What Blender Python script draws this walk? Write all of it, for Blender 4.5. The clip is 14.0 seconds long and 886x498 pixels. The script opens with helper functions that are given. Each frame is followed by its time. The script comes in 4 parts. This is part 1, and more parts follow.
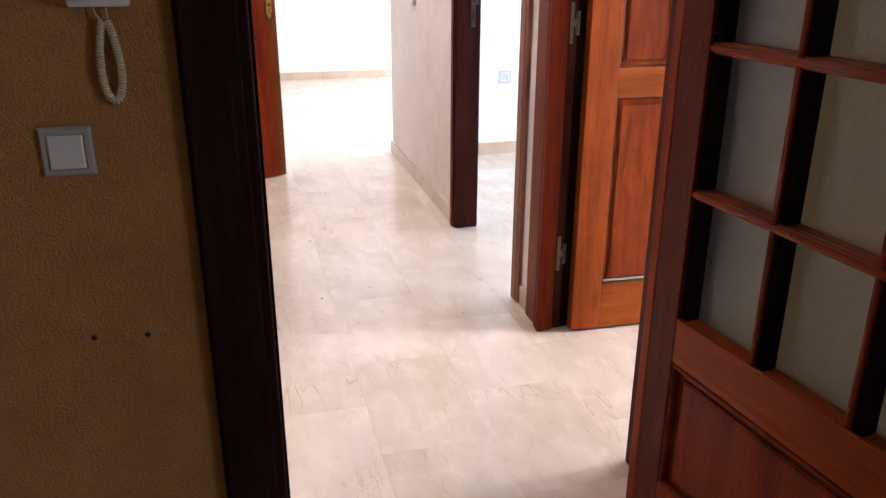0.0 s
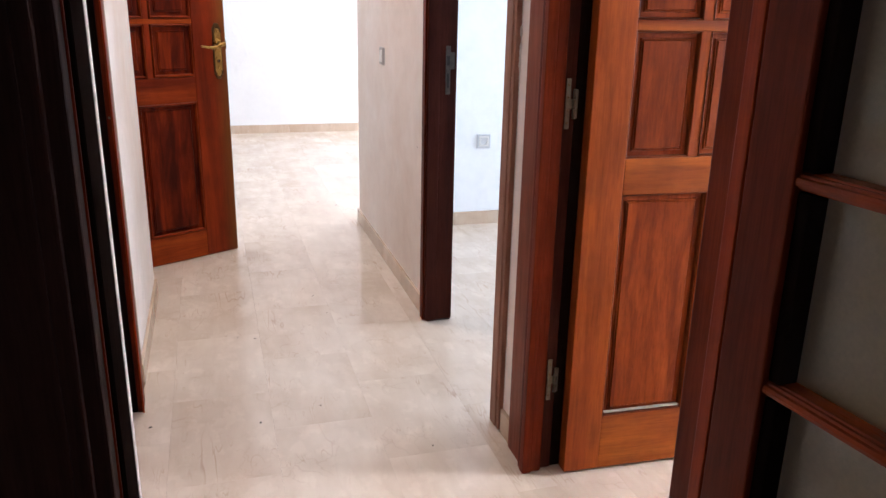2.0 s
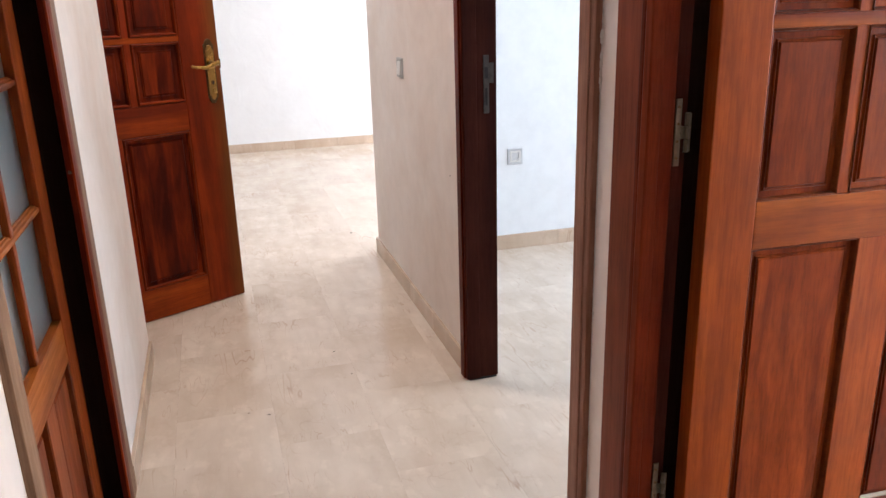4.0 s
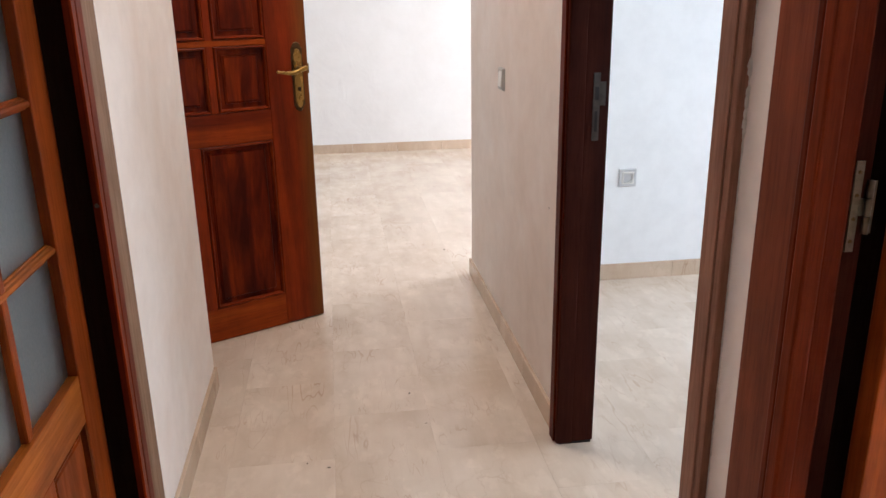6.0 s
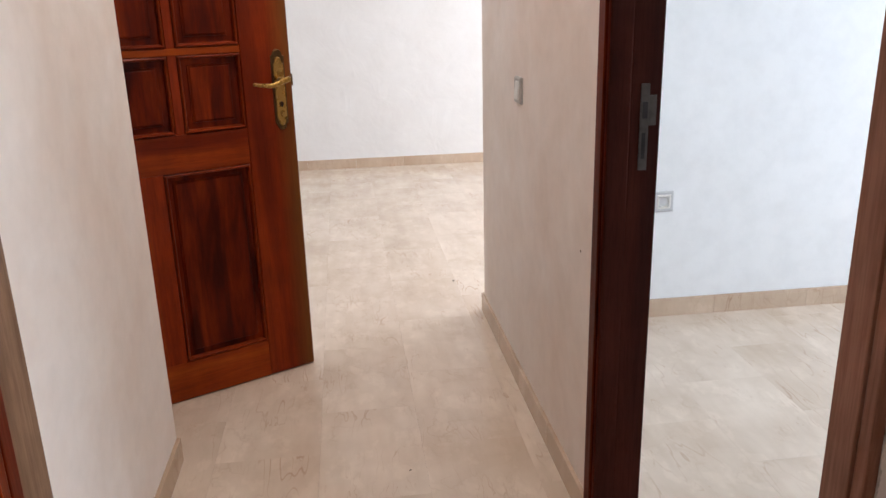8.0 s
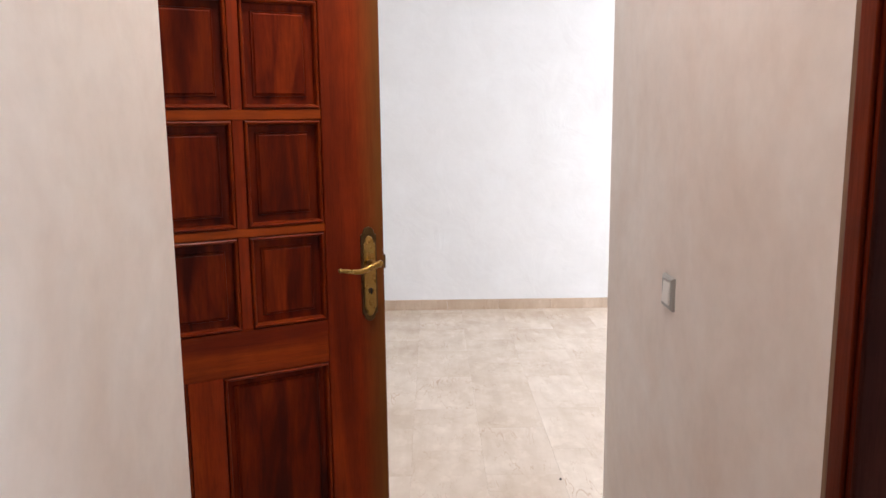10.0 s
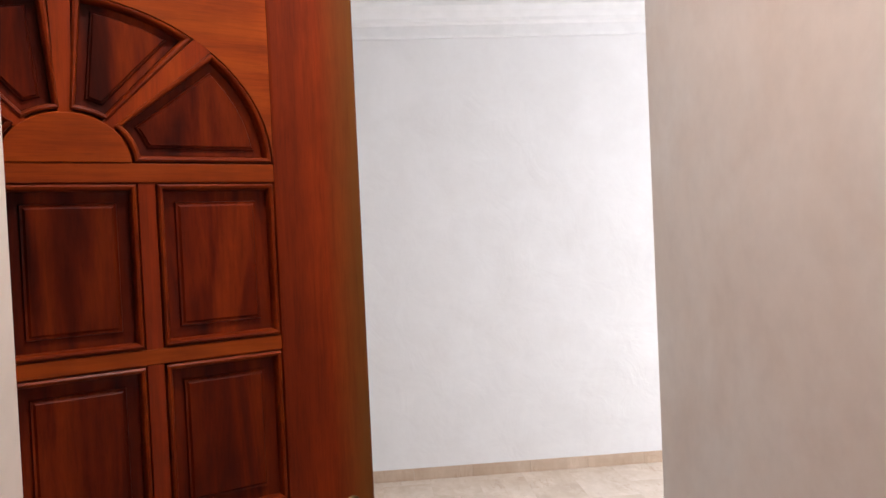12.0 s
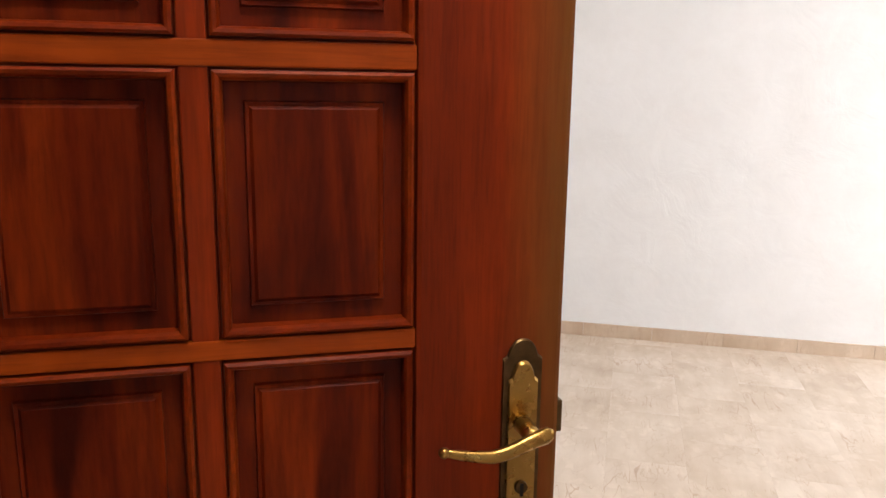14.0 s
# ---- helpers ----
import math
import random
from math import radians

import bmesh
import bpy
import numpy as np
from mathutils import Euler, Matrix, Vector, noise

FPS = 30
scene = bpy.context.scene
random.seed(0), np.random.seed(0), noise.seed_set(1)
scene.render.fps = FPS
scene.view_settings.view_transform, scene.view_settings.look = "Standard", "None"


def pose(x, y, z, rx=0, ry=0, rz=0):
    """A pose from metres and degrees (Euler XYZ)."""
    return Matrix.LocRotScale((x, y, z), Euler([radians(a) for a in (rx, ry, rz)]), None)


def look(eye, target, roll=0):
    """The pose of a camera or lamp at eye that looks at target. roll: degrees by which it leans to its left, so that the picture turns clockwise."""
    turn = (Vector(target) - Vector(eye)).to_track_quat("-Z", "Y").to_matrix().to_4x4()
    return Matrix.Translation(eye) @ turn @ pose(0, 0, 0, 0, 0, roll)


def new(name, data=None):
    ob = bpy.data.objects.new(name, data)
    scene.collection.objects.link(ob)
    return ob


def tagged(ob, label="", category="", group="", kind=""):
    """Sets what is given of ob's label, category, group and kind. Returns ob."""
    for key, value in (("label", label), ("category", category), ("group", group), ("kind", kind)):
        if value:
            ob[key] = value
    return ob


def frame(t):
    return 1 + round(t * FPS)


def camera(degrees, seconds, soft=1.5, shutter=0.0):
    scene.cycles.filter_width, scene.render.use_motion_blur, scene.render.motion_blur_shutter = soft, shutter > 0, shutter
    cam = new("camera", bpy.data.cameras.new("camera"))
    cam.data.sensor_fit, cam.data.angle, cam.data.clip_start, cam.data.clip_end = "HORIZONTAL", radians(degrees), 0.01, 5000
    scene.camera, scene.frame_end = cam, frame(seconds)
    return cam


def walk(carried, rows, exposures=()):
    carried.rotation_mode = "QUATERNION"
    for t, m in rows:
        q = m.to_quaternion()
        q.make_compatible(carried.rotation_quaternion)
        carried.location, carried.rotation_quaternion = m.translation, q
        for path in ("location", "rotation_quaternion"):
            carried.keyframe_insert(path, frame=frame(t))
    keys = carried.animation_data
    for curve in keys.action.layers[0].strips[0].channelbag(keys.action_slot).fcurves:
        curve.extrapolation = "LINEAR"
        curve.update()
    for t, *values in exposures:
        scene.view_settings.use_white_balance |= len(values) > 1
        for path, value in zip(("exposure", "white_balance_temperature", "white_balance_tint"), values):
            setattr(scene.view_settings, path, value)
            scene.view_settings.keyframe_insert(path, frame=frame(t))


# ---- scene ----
cam = camera(58.8, 14.0)
PATH = [
    (0, (0.064, 0.203, 1.259), (0.542, 2.01, 0.549), 0.2),
    (0.5, (0.041, 0.288, 1.274), (0.592, 2.101, 0.635), 0.8),
    (1, (0.062, 0.394, 1.275), (0.618, 2.22, 0.679), 0.9),
    (1.5, (0.16, 0.58, 1.275), (0.708, 2.411, 0.686), 1.3),
    (2, (0.237, 0.725, 1.299), (0.779, 2.551, 0.688), 1.2),
    (2.5, (0.275, 0.866, 1.304), (0.8, 2.692, 0.68), -0.2),
    (3, (0.267, 0.996, 1.296), (0.79, 2.826, 0.68), -1.0),
    (3.2, (0.269, 1.059, 1.299), (0.785, 2.893, 0.69), -1.5),
    (5.3, (0.311, 1.488, 1.302), (0.837, 3.316, 0.683), -1.5),
    (5.5, (0.347, 1.515, 1.299), (0.8, 3.363, 0.684), -1.6),
    (6, (0.415, 1.615, 1.328), (0.671, 3.5, 0.71), -0.9),
    (6.5, (0.457, 1.701, 1.315), (0.642, 3.599, 0.71), -1.1),
    (7, (0.472, 1.81, 1.312), (0.659, 3.706, 0.704), -1.3),
    (7.2, (0.478, 1.852, 1.305), (0.685, 3.746, 0.699), -1.4),
    (9.3, (0.508, 2.45, 1.289), (0.741, 4.352, 0.716), -1.6),
    (9.5, (0.479, 2.481, 1.315), (0.656, 4.398, 0.774), -1.5),
    (10, (0.465, 2.662, 1.453), (0.489, 4.635, 1.124), -0.6),
    (10.5, (0.436, 2.81, 1.53), (0.379, 4.783, 1.207), -1.3),
    (11, (0.363, 3.009, 1.577), (0.392, 4.995, 1.348), -0.0),
    (11.5, (0.333, 3.187, 1.644), (0.574, 5.169, 1.537), -0.3),
    (12, (0.336, 3.328, 1.652), (0.524, 5.318, 1.607), -2.6),
    (12.5, (0.357, 3.467, 1.624), (0.251, 5.46, 1.491), -2.5),
    (13, (0.4, 3.646, 1.596), (0.101, 5.617, 1.44), -0.5),
    (13.5, (0.44, 3.805, 1.561), (0.009, 5.741, 1.302), 0.5),
    (14, (0.392, 3.97, 1.436), (-0.062, 5.876, 1.034), 0.8),
]
EXPOSURE = [(0, 1.03, 5620, 13), (1.0, 0.81, 5500, 13), (2.0, 0.68, 5620, 12), (3.0, 0.64, 5780, 11), (5.5, 0.33, 5930, 11), (6.5, 0.29, 6050, 12), (9.5, 0.13, 6000, 11),
            (10.0, 0.17, 5980, 12), (11.0, 0.01, 6050, 14), (12.5, -0.18, 6120, 14), (13.0, -0.09, 6170, 13), (14.0, 0.24, 6400, 12)]
walk(cam, [(t, look(eye, target, roll)) for t, eye, target, roll in PATH], EXPOSURE)


# ---------- world, light ----------
def make_world():
    w = bpy.data.worlds.new("world")
    scene.world = w
    w.use_nodes = True
    nt = w.node_tree
    sky = nt.nodes.new("ShaderNodeTexSky")
    sky.sky_type = "NISHITA"
    sky.sun_disc = False
    sky.sun_elevation, sky.sun_rotation = radians(50), radians(200)
    bg = nt.nodes["Background"]
    bg.inputs["Strength"].default_value = 0.12
    nt.links.new(sky.outputs["Color"], bg.inputs["Color"])


def window_light(name, at, target, wide, high, watts, color):
    lamp = bpy.data.lights.new(name, "AREA")
    lamp.shape, lamp.size, lamp.size_y = "RECTANGLE", wide, high
    lamp.energy, lamp.color = watts, color
    ob = new(name, lamp)
    ob.matrix_world = look(at, target)
    return ob


make_world()
sun = bpy.data.lights.new("sun", "SUN")
sun.energy, sun.angle, sun.color = 2.0, radians(0.5), (1.0, 0.95, 0.88)
sun_ob = new("sun", sun)
sun_ob.matrix_world = look((0, -3, 12), (0.6, 0, 0))
window_light("window_light_salon", (6.35, 7.3, 1.5), (0.0, 7.0, 1.1), 2.0, 1.9, 255, (0.93, 0.965, 1.0))
window_light("window_light_bedroom", (4.35, 3.9, 1.45), (1.0, 3.9, 1.0), 1.5, 1.4, 54, (0.87, 0.945, 1.0))
window_light("window_light_kitchen", (3.75, 1.2, 1.45), (1.0, 1.7, 0.9), 1.5, 1.3, 262, (1.0, 0.97, 0.94))
window_light("window_light_study", (-3.15, 2.6, 1.45), (0.0, 2.6, 1.0), 1.2, 1.2, 9, (0.8, 0.92, 1.0))
# Added lamp for an unseen entry window, inferred from the bright panes.
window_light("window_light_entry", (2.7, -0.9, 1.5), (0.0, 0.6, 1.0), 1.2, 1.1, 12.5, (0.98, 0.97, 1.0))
# the hall's ceiling lamp
window_light("hall_ceiling_light", (0.5, 4.2, 3.03), (0.5, 4.2, 0.0), 0.26, 0.26, 21.5, (1.0, 0.88, 0.76))


# ---------- materials ----------
def material(name, rough=0.6, metal=0.0, coat=0.0, spec=0.5):
    m = bpy.data.materials.new(name)
    m.use_nodes = True
    b = m.node_tree.nodes["Principled BSDF"]
    b.inputs["Roughness"].default_value = rough
    b.inputs["Metallic"].default_value = metal
    b.inputs["Coat Weight"].default_value = coat
    b.inputs["Coat Roughness"].default_value = 0.18
    b.inputs["Specular IOR Level"].default_value = spec
    return m, m.node_tree, b


def noise_tex(nt, vec, scale, detail=4.0, rough=0.55, distort=0.0):
    n = nt.nodes.new("ShaderNodeTexNoise")
    n.inputs["Scale"].default_value = scale
    n.inputs["Detail"].default_value = detail
    n.inputs["Roughness"].default_value = rough
    n.inputs["Distortion"].default_value = distort
    nt.links.new(vec, n.inputs["Vector"])
    return n.outputs["Fac"]


def ramp(nt, fac, stops):
    r = nt.nodes.new("ShaderNodeValToRGB")
    el = r.color_ramp.elements
    while len(el) < len(stops):
        el.new(0.5)
    for e, (p, c) in zip(el, stops):
        e.position, e.color = p, (*c, 1) if len(c) == 3 else c
    nt.links.new(fac, r.inputs["Fac"])
    return r.outputs["Color"]


def mix(nt, a, b, fac, kind="MIX"):
    n = nt.nodes.new("ShaderNodeMix")
    n.data_type, n.blend_type = "RGBA", kind
    for sock, v in ((n.inputs[6], a), (n.inputs[7], b), (n.inputs[0], fac)):
        if isinstance(v, (int, float)):
            sock.default_value = v
        elif isinstance(v, tuple):
            sock.default_value = (*v, 1)
        else:
            nt.links.new(v, sock)
    return n.outputs[2]


def bump(nt, b, height, strength, dist):
    n = nt.nodes.new("ShaderNodeBump")
    n.inputs["Strength"].default_value = strength
    n.inputs["Distance"].default_value = dist
    nt.links.new(height, n.inputs["Height"])
    nt.links.new(n.outputs["Normal"], b.inputs["Normal"])


def coords(nt, scale=(1, 1, 1), jitter=0.0, world=False):
    """Object (or world) coordinates in metres, stretched; jitter shifts them from object to object."""
    if world:
        out = nt.nodes.new("ShaderNodeNewGeometry").outputs["Position"]
    else:
        out = nt.nodes.new("ShaderNodeTexCoord").outputs["Object"]
    mp = nt.nodes.new("ShaderNodeMapping")
    mp.inputs["Scale"].default_value = scale
    nt.links.new(out, mp.inputs["Vector"])
    if jitter:
        info = nt.nodes.new("ShaderNodeObjectInfo")
        mul = nt.nodes.new("ShaderNodeMath")
        mul.operation = "MULTIPLY"
        mul.inputs[1].default_value = jitter
        nt.links.new(info.outputs["Random"], mul.inputs[0])
        comb = nt.nodes.new("ShaderNodeCombineXYZ")
        for k in range(3):
            nt.links.new(mul.outputs[0], comb.inputs[k])
        nt.links.new(comb.outputs[0], mp.inputs["Location"])
    return mp.outputs["Vector"]


def wood(name, dark, mid, light, across, rough=0.42, coat=0.03, spec=0.14, band=0.22, broad_scale=0.55, uneven=0.0, edge_tint=None):
    """Varnished wood; across: stretch that makes the grain run along one axis; uneven: how far pieces differ in tone;
    the last argument: (x0, x1, colour) of a strip that fades into that colour."""
    m, nt, b = material(name, rough, coat=coat, spec=spec)
    v = coords(nt, across, 37.0)
    broad = noise_tex(nt, v, broad_scale, 3, 0.55, 0.9)
    fine = noise_tex(nt, v, 7.0, 6, 0.7, 0.3)
    flecks = noise_tex(nt, coords(nt, tuple(4 * c for c in across), 11.0), 6.0, 2, 0.5)
    stain = noise_tex(nt, coords(nt, (1, 1, 0.7), 19.0), 9.0, 4, 0.6)
    base = ramp(nt, broad, [(0.5 - band, dark), (0.5, mid), (0.5 + band, light)])
    pores = ramp(nt, fine, [(0.34, (0.55, 0.5, 0.46)), (0.56, (1, 1, 1))])
    col = mix(nt, base, pores, 0.55, "MULTIPLY")
    col = mix(nt, col, ramp(nt, flecks, [(0.36, (0.55, 0.5, 0.45)), (0.52, (1, 1, 1))]), 0.28, "MULTIPLY")
    col = mix(nt, col, ramp(nt, stain, [(0.36, (0.62, 0.56, 0.52)), (0.6, (1, 1, 1))]), 0.5, "MULTIPLY")
    if uneven:
        info = nt.nodes.new("ShaderNodeObjectInfo")
        tone = ramp(nt, info.outputs["Random"], [(0.0, (1 - uneven,) * 3), (1.0, (1.0, 1.0, 1.0))])
        col = mix(nt, col, tone, 1.0, "MULTIPLY")
    if edge_tint:
        x0, x1, tan = edge_tint
        sep = nt.nodes.new("ShaderNodeSeparateXYZ")
        nt.links.new(coords(nt), sep.inputs[0])
        rng = nt.nodes.new("ShaderNodeMapRange")
        rng.inputs["From Min"].default_value, rng.inputs["From Max"].default_value = x0, x1
        nt.links.new(sep.outputs["X"], rng.inputs["Value"])
        where = mix(nt, rng.outputs["Result"], ramp(nt, fine, [(0.2, (0.55,) * 3), (0.7, (1.0,) * 3)]), 1.0, "MULTIPLY")
        col = mix(nt, col, tan, where)
    nt.links.new(col, b.inputs["Base Color"])
    bump(nt, b, fine, 0.06, 0.002)
    rr = ramp(nt, fine, [(0.3, (rough + 0.1,) * 3), (0.7, (rough - 0.06,) * 3)])
    nt.links.new(rr, b.inputs["Roughness"])
    return m


UP, SIDE = (14, 14, 0.8), (0.8, 14, 14)


def times(c, k):
    return tuple(k * v for v in c)


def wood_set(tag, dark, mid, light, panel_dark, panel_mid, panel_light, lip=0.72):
    """Upright, level, panel and moulding wood of one door; level wood is tinted orange as if lit."""
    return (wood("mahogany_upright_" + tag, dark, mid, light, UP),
            wood("mahogany_level_lit_" + tag, dark, (1.15 * mid[0], 1.5 * mid[1], 1.2 * mid[2]), (1.15 * light[0], 1.45 * light[1], 1.2 * light[2]), SIDE),
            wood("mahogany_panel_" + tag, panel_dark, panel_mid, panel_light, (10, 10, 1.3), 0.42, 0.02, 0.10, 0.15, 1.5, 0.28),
            wood("mahogany_moulding_" + tag, times(dark, lip), times(mid, lip), times(light, lip), (9, 9, 9), 0.4, 0.03, 0.12))


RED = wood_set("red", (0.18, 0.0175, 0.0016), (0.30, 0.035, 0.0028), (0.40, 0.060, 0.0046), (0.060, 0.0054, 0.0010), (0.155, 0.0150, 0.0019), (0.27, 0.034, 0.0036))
ORANGE = wood_set("orange", (0.15, 0.023, 0.0022), (0.235, 0.042, 0.0038), (0.315, 0.068, 0.0066), (0.135, 0.0195, 0.0022), (0.21, 0.036, 0.0040), (0.28, 0.055, 0.0068), 0.55)
RED_TAN_EDGE = wood("mahogany_tan_edge", (0.165, 0.0165, 0.0016), (0.26, 0.030, 0.0026), (0.34, 0.050, 0.0040), UP, edge_tint=(0.885, 0.965, (0.17, 0.075, 0.016)))
# Glazing bars brightened: the orange light on their edges put into the colour.
BAR_LIT = wood("mahogany_lit_bar", (0.20, 0.028, 0.003), (0.33, 0.055, 0.006), (0.45, 0.10, 0.012), (0.8, 14, 14), 0.3, 0.02, 0.14)
# Near-black wood: the shade in gaps and recesses put into the colour.
FRAME_SHADE = wood("frame_shade_black", (0.008, 0.0055, 0.0045), (0.013, 0.008, 0.0065), (0.020, 0.011, 0.009), UP, 0.7, 0.0, 0.0)
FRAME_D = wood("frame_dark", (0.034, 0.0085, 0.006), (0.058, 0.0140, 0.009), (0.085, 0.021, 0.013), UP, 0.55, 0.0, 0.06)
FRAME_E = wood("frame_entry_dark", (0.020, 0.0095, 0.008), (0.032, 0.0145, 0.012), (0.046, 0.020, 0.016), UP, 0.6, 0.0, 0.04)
# Darker red wood: the shade on the entry door's uprights, painted in.
UPRIGHT_SHADE = wood("upright_shaded_red", (0.10, 0.015, 0.0050), (0.17, 0.026, 0.0085), (0.25, 0.043, 0.014), UP, 0.42, 0.0, 0.08)
FRAME_R = wood("frame_red", (0.075, 0.0095, 0.0028), (0.135, 0.0175, 0.0042), (0.20, 0.031, 0.0075), UP, 0.42, 0.0, 0.06)
# Taupe takes in the white wall's reflection on the brown casing.
FRAME_SHEEN = wood("frame_sheen_taupe", (0.21, 0.098, 0.062), (0.275, 0.128, 0.083), (0.33, 0.162, 0.11), UP, 0.5, 0.0)
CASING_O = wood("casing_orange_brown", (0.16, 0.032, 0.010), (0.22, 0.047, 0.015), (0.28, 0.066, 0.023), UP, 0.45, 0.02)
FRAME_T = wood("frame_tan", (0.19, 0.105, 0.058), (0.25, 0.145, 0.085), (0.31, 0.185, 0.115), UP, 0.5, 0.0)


def plaster(name, a, c, scale, bump_scale, strength, rough=0.75, low=0.94):
    m, nt, b = material(name, rough, spec=0.3)
    v = coords(nt, (1, 1, 1), world=True)
    n1 = noise_tex(nt, v, scale, 5, 0.6, 0.4)
    n2 = noise_tex(nt, v, scale * 6, 3, 0.6)
    col = mix(nt, ramp(nt, n1, [(0.3, a), (0.7, c)]), ramp(nt, n2, [(0.3, (low,) * 3), (0.6, (1, 1, 1))]), 0.8, "MULTIPLY")
    nt.links.new(col, b.inputs["Base Color"])
    bump(nt, b, noise_tex(nt, v, bump_scale, 4, 0.55, 0.8), strength, 0.01)
    return m


WALL_CREAM = plaster("paint_cream_mottled", (0.765, 0.66, 0.585), (0.85, 0.79, 0.74), 2.6, 12, 0.12)
WALL_WHITE = plaster("paint_white_trowelled", (0.78, 0.765, 0.75), (0.83, 0.82, 0.81), 3.0, 4.5, 0.5, 0.6, 0.98)
WALL_COOL = plaster("paint_white_plain", (0.80, 0.81, 0.82), (0.84, 0.85, 0.86), 2.0, 30, 0.05)
WALL_ENTRY = plaster("paint_ochre_rough", (0.45, 0.235, 0.072), (0.58, 0.32, 0.108), 5.0, 190, 0.9, 0.85, 0.88)
CEIL = plaster("ceiling_white", (0.80, 0.79, 0.77), (0.84, 0.83, 0.82), 2.0, 25, 0.04)


def marble(name, tint=(1.0, 1.0, 1.0)):
    """Cream brecciated marble: pale rounded clouds parted by thin broken veins, each slab its own cut."""
    m, nt, b = material(name, 0.2, spec=0.45)
    v = coords(nt, (1, 1, 1), 23.0, world=True)
    warp = nt.nodes.new("ShaderNodeTexNoise")
    warp.inputs["Scale"].default_value = 5.0
    warp.inputs["Detail"].default_value = 4.0
    nt.links.new(v, warp.inputs["Vector"])
    push = nt.nodes.new("ShaderNodeVectorMath")
    push.operation = "MULTIPLY_ADD"
    push.inputs[1].default_value = (0.34, 0.42, 0.0)
    nt.links.new(warp.outputs["Color"], push.inputs[0])
    nt.links.new(v, push.inputs[2])
    long = nt.nodes.new("ShaderNodeMapping")
    long.inputs["Scale"].default_value = (2.0, 0.8, 1.0)
    nt.links.new(push.outputs[0], long.inputs["Vector"])

    def cells(scale, feature):
        n = nt.nodes.new("ShaderNodeTexVoronoi")
        n.feature = feature
        n.inputs["Scale"].default_value = scale
        nt.links.new(long.outputs["Vector"], n.inputs["Vector"])
        return n
    cloud = noise_tex(nt, v, 2.6, 3, 0.5)
    base = ramp(nt, cloud, [(0.0, (0.54, 0.42, 0.31)), (1.0, (0.885, 0.79, 0.685))])
    edge = cells(6.0, "DISTANCE_TO_EDGE")
    soft = cells(6.0, "F1")
    base = mix(nt, base, ramp(nt, soft.outputs["Distance"], [(0.0, (1.0, 1.0, 1.0)), (1.0, (0.86, 0.83, 0.80))]), 0.7, "MULTIPLY")
    veins = ramp(nt, edge.outputs["Distance"], [(0.0, (0.60, 0.48, 0.40)), (0.03, (0.98, 0.98, 0.98)), (1.0, (1.0, 1.0, 1.0))])
    part = noise_tex(nt, v, 5.0, 2, 0.5)
    base = mix(nt, base, veins, ramp(nt, part, [(0.0, (0, 0, 0)), (0.52, (0.02, 0.02, 0.02)), (0.68, (0.24, 0.24, 0.24)), (1.0, (0.35, 0.35, 0.35))]), "MULTIPLY")
    streak = noise_tex(nt, coords(nt, (6.0, 1.2, 1), 11.0, world=True), 3.0, 4, 0.55)
    base = mix(nt, base, ramp(nt, streak, [(0.25, (0.82, 0.76, 0.70)), (0.75, (1.05, 1.05, 1.05))]), 0.5, "MULTIPLY")
    # thin broken strokes and pale specks of the stone
    for scale, low, shade, amount in ((4.0, 0.50, (0.66, 0.52, 0.44), 0.65), (8.0, 0.47, (0.70, 0.58, 0.50), 0.55)):
        line = noise_tex(nt, coords(nt, (4.0, 0.7, 1), 13.0 * scale, world=True), scale, 2, 0.5, 0.4)
        stroke = ramp(nt, line, [(low - 0.022, (1, 1, 1)), (low, shade), (low + 0.012, (1, 1, 1))])
        where = noise_tex(nt, coords(nt, (1, 1, 1), 5.0 * scale, world=True), 0.8 * scale, 2, 0.5)
        base = mix(nt, base, stroke, ramp(nt, where, [(0.54, (0, 0, 0)), (0.68, (amount,) * 3)]), "MULTIPLY")
    chip = noise_tex(nt, coords(nt, (1.6, 1, 1), 71.0, world=True), 9.0, 3, 0.6)
    base = mix(nt, base, ramp(nt, chip, [(0.55, (1, 1, 1)), (0.62, (1.07, 1.08, 1.09))]), 0.8, "MULTIPLY")
    info = nt.nodes.new("ShaderNodeObjectInfo")
    tone = ramp(nt, info.outputs["Random"], [(0.0, (0.94, 0.925, 0.905)), (0.5, (0.97, 0.963, 0.955)), (1.0, (1.0, 1.0, 1.0))])
    base = mix(nt, base, tone, 1.0, "MULTIPLY")
    base = mix(nt, base, tint, 1.0, "MULTIPLY")
    nt.links.new(base, b.inputs["Base Color"])
    smudge = noise_tex(nt, coords(nt, (1, 1, 1), world=True), 5.0, 5, 0.6)
    nt.links.new(ramp(nt, smudge, [(0.3, (0.15,) * 3), (0.7, (0.26,) * 3)]), b.inputs["Roughness"])
    return m


MARBLE = marble("marble_cream")
SKIRT = marble("marble_skirting", (0.85, 0.785, 0.73))
GROUT = plaster("grout", (0.70, 0.615, 0.53), (0.76, 0.68, 0.595), 8, 60, 0.1, 0.8)


def plain(name, color, rough, metal=0.0, scale=30.0, spread=0.12, relief=0.05):
    m, nt, b = material(name, rough, metal)
    v = coords(nt, (1, 1, 1))
    n = noise_tex(nt, v, scale, 4, 0.6)
    lo = tuple(c * (1 - spread) for c in color)
    nt.links.new(ramp(nt, n, [(0.3, lo), (0.7, color)]), b.inputs["Base Color"])
    nt.links.new(ramp(nt, n, [(0.3, (rough * 1.25,) * 3), (0.7, (rough * 0.85,) * 3)]), b.inputs["Roughness"])
    bump(nt, b, n, relief, 0.002)
    return m


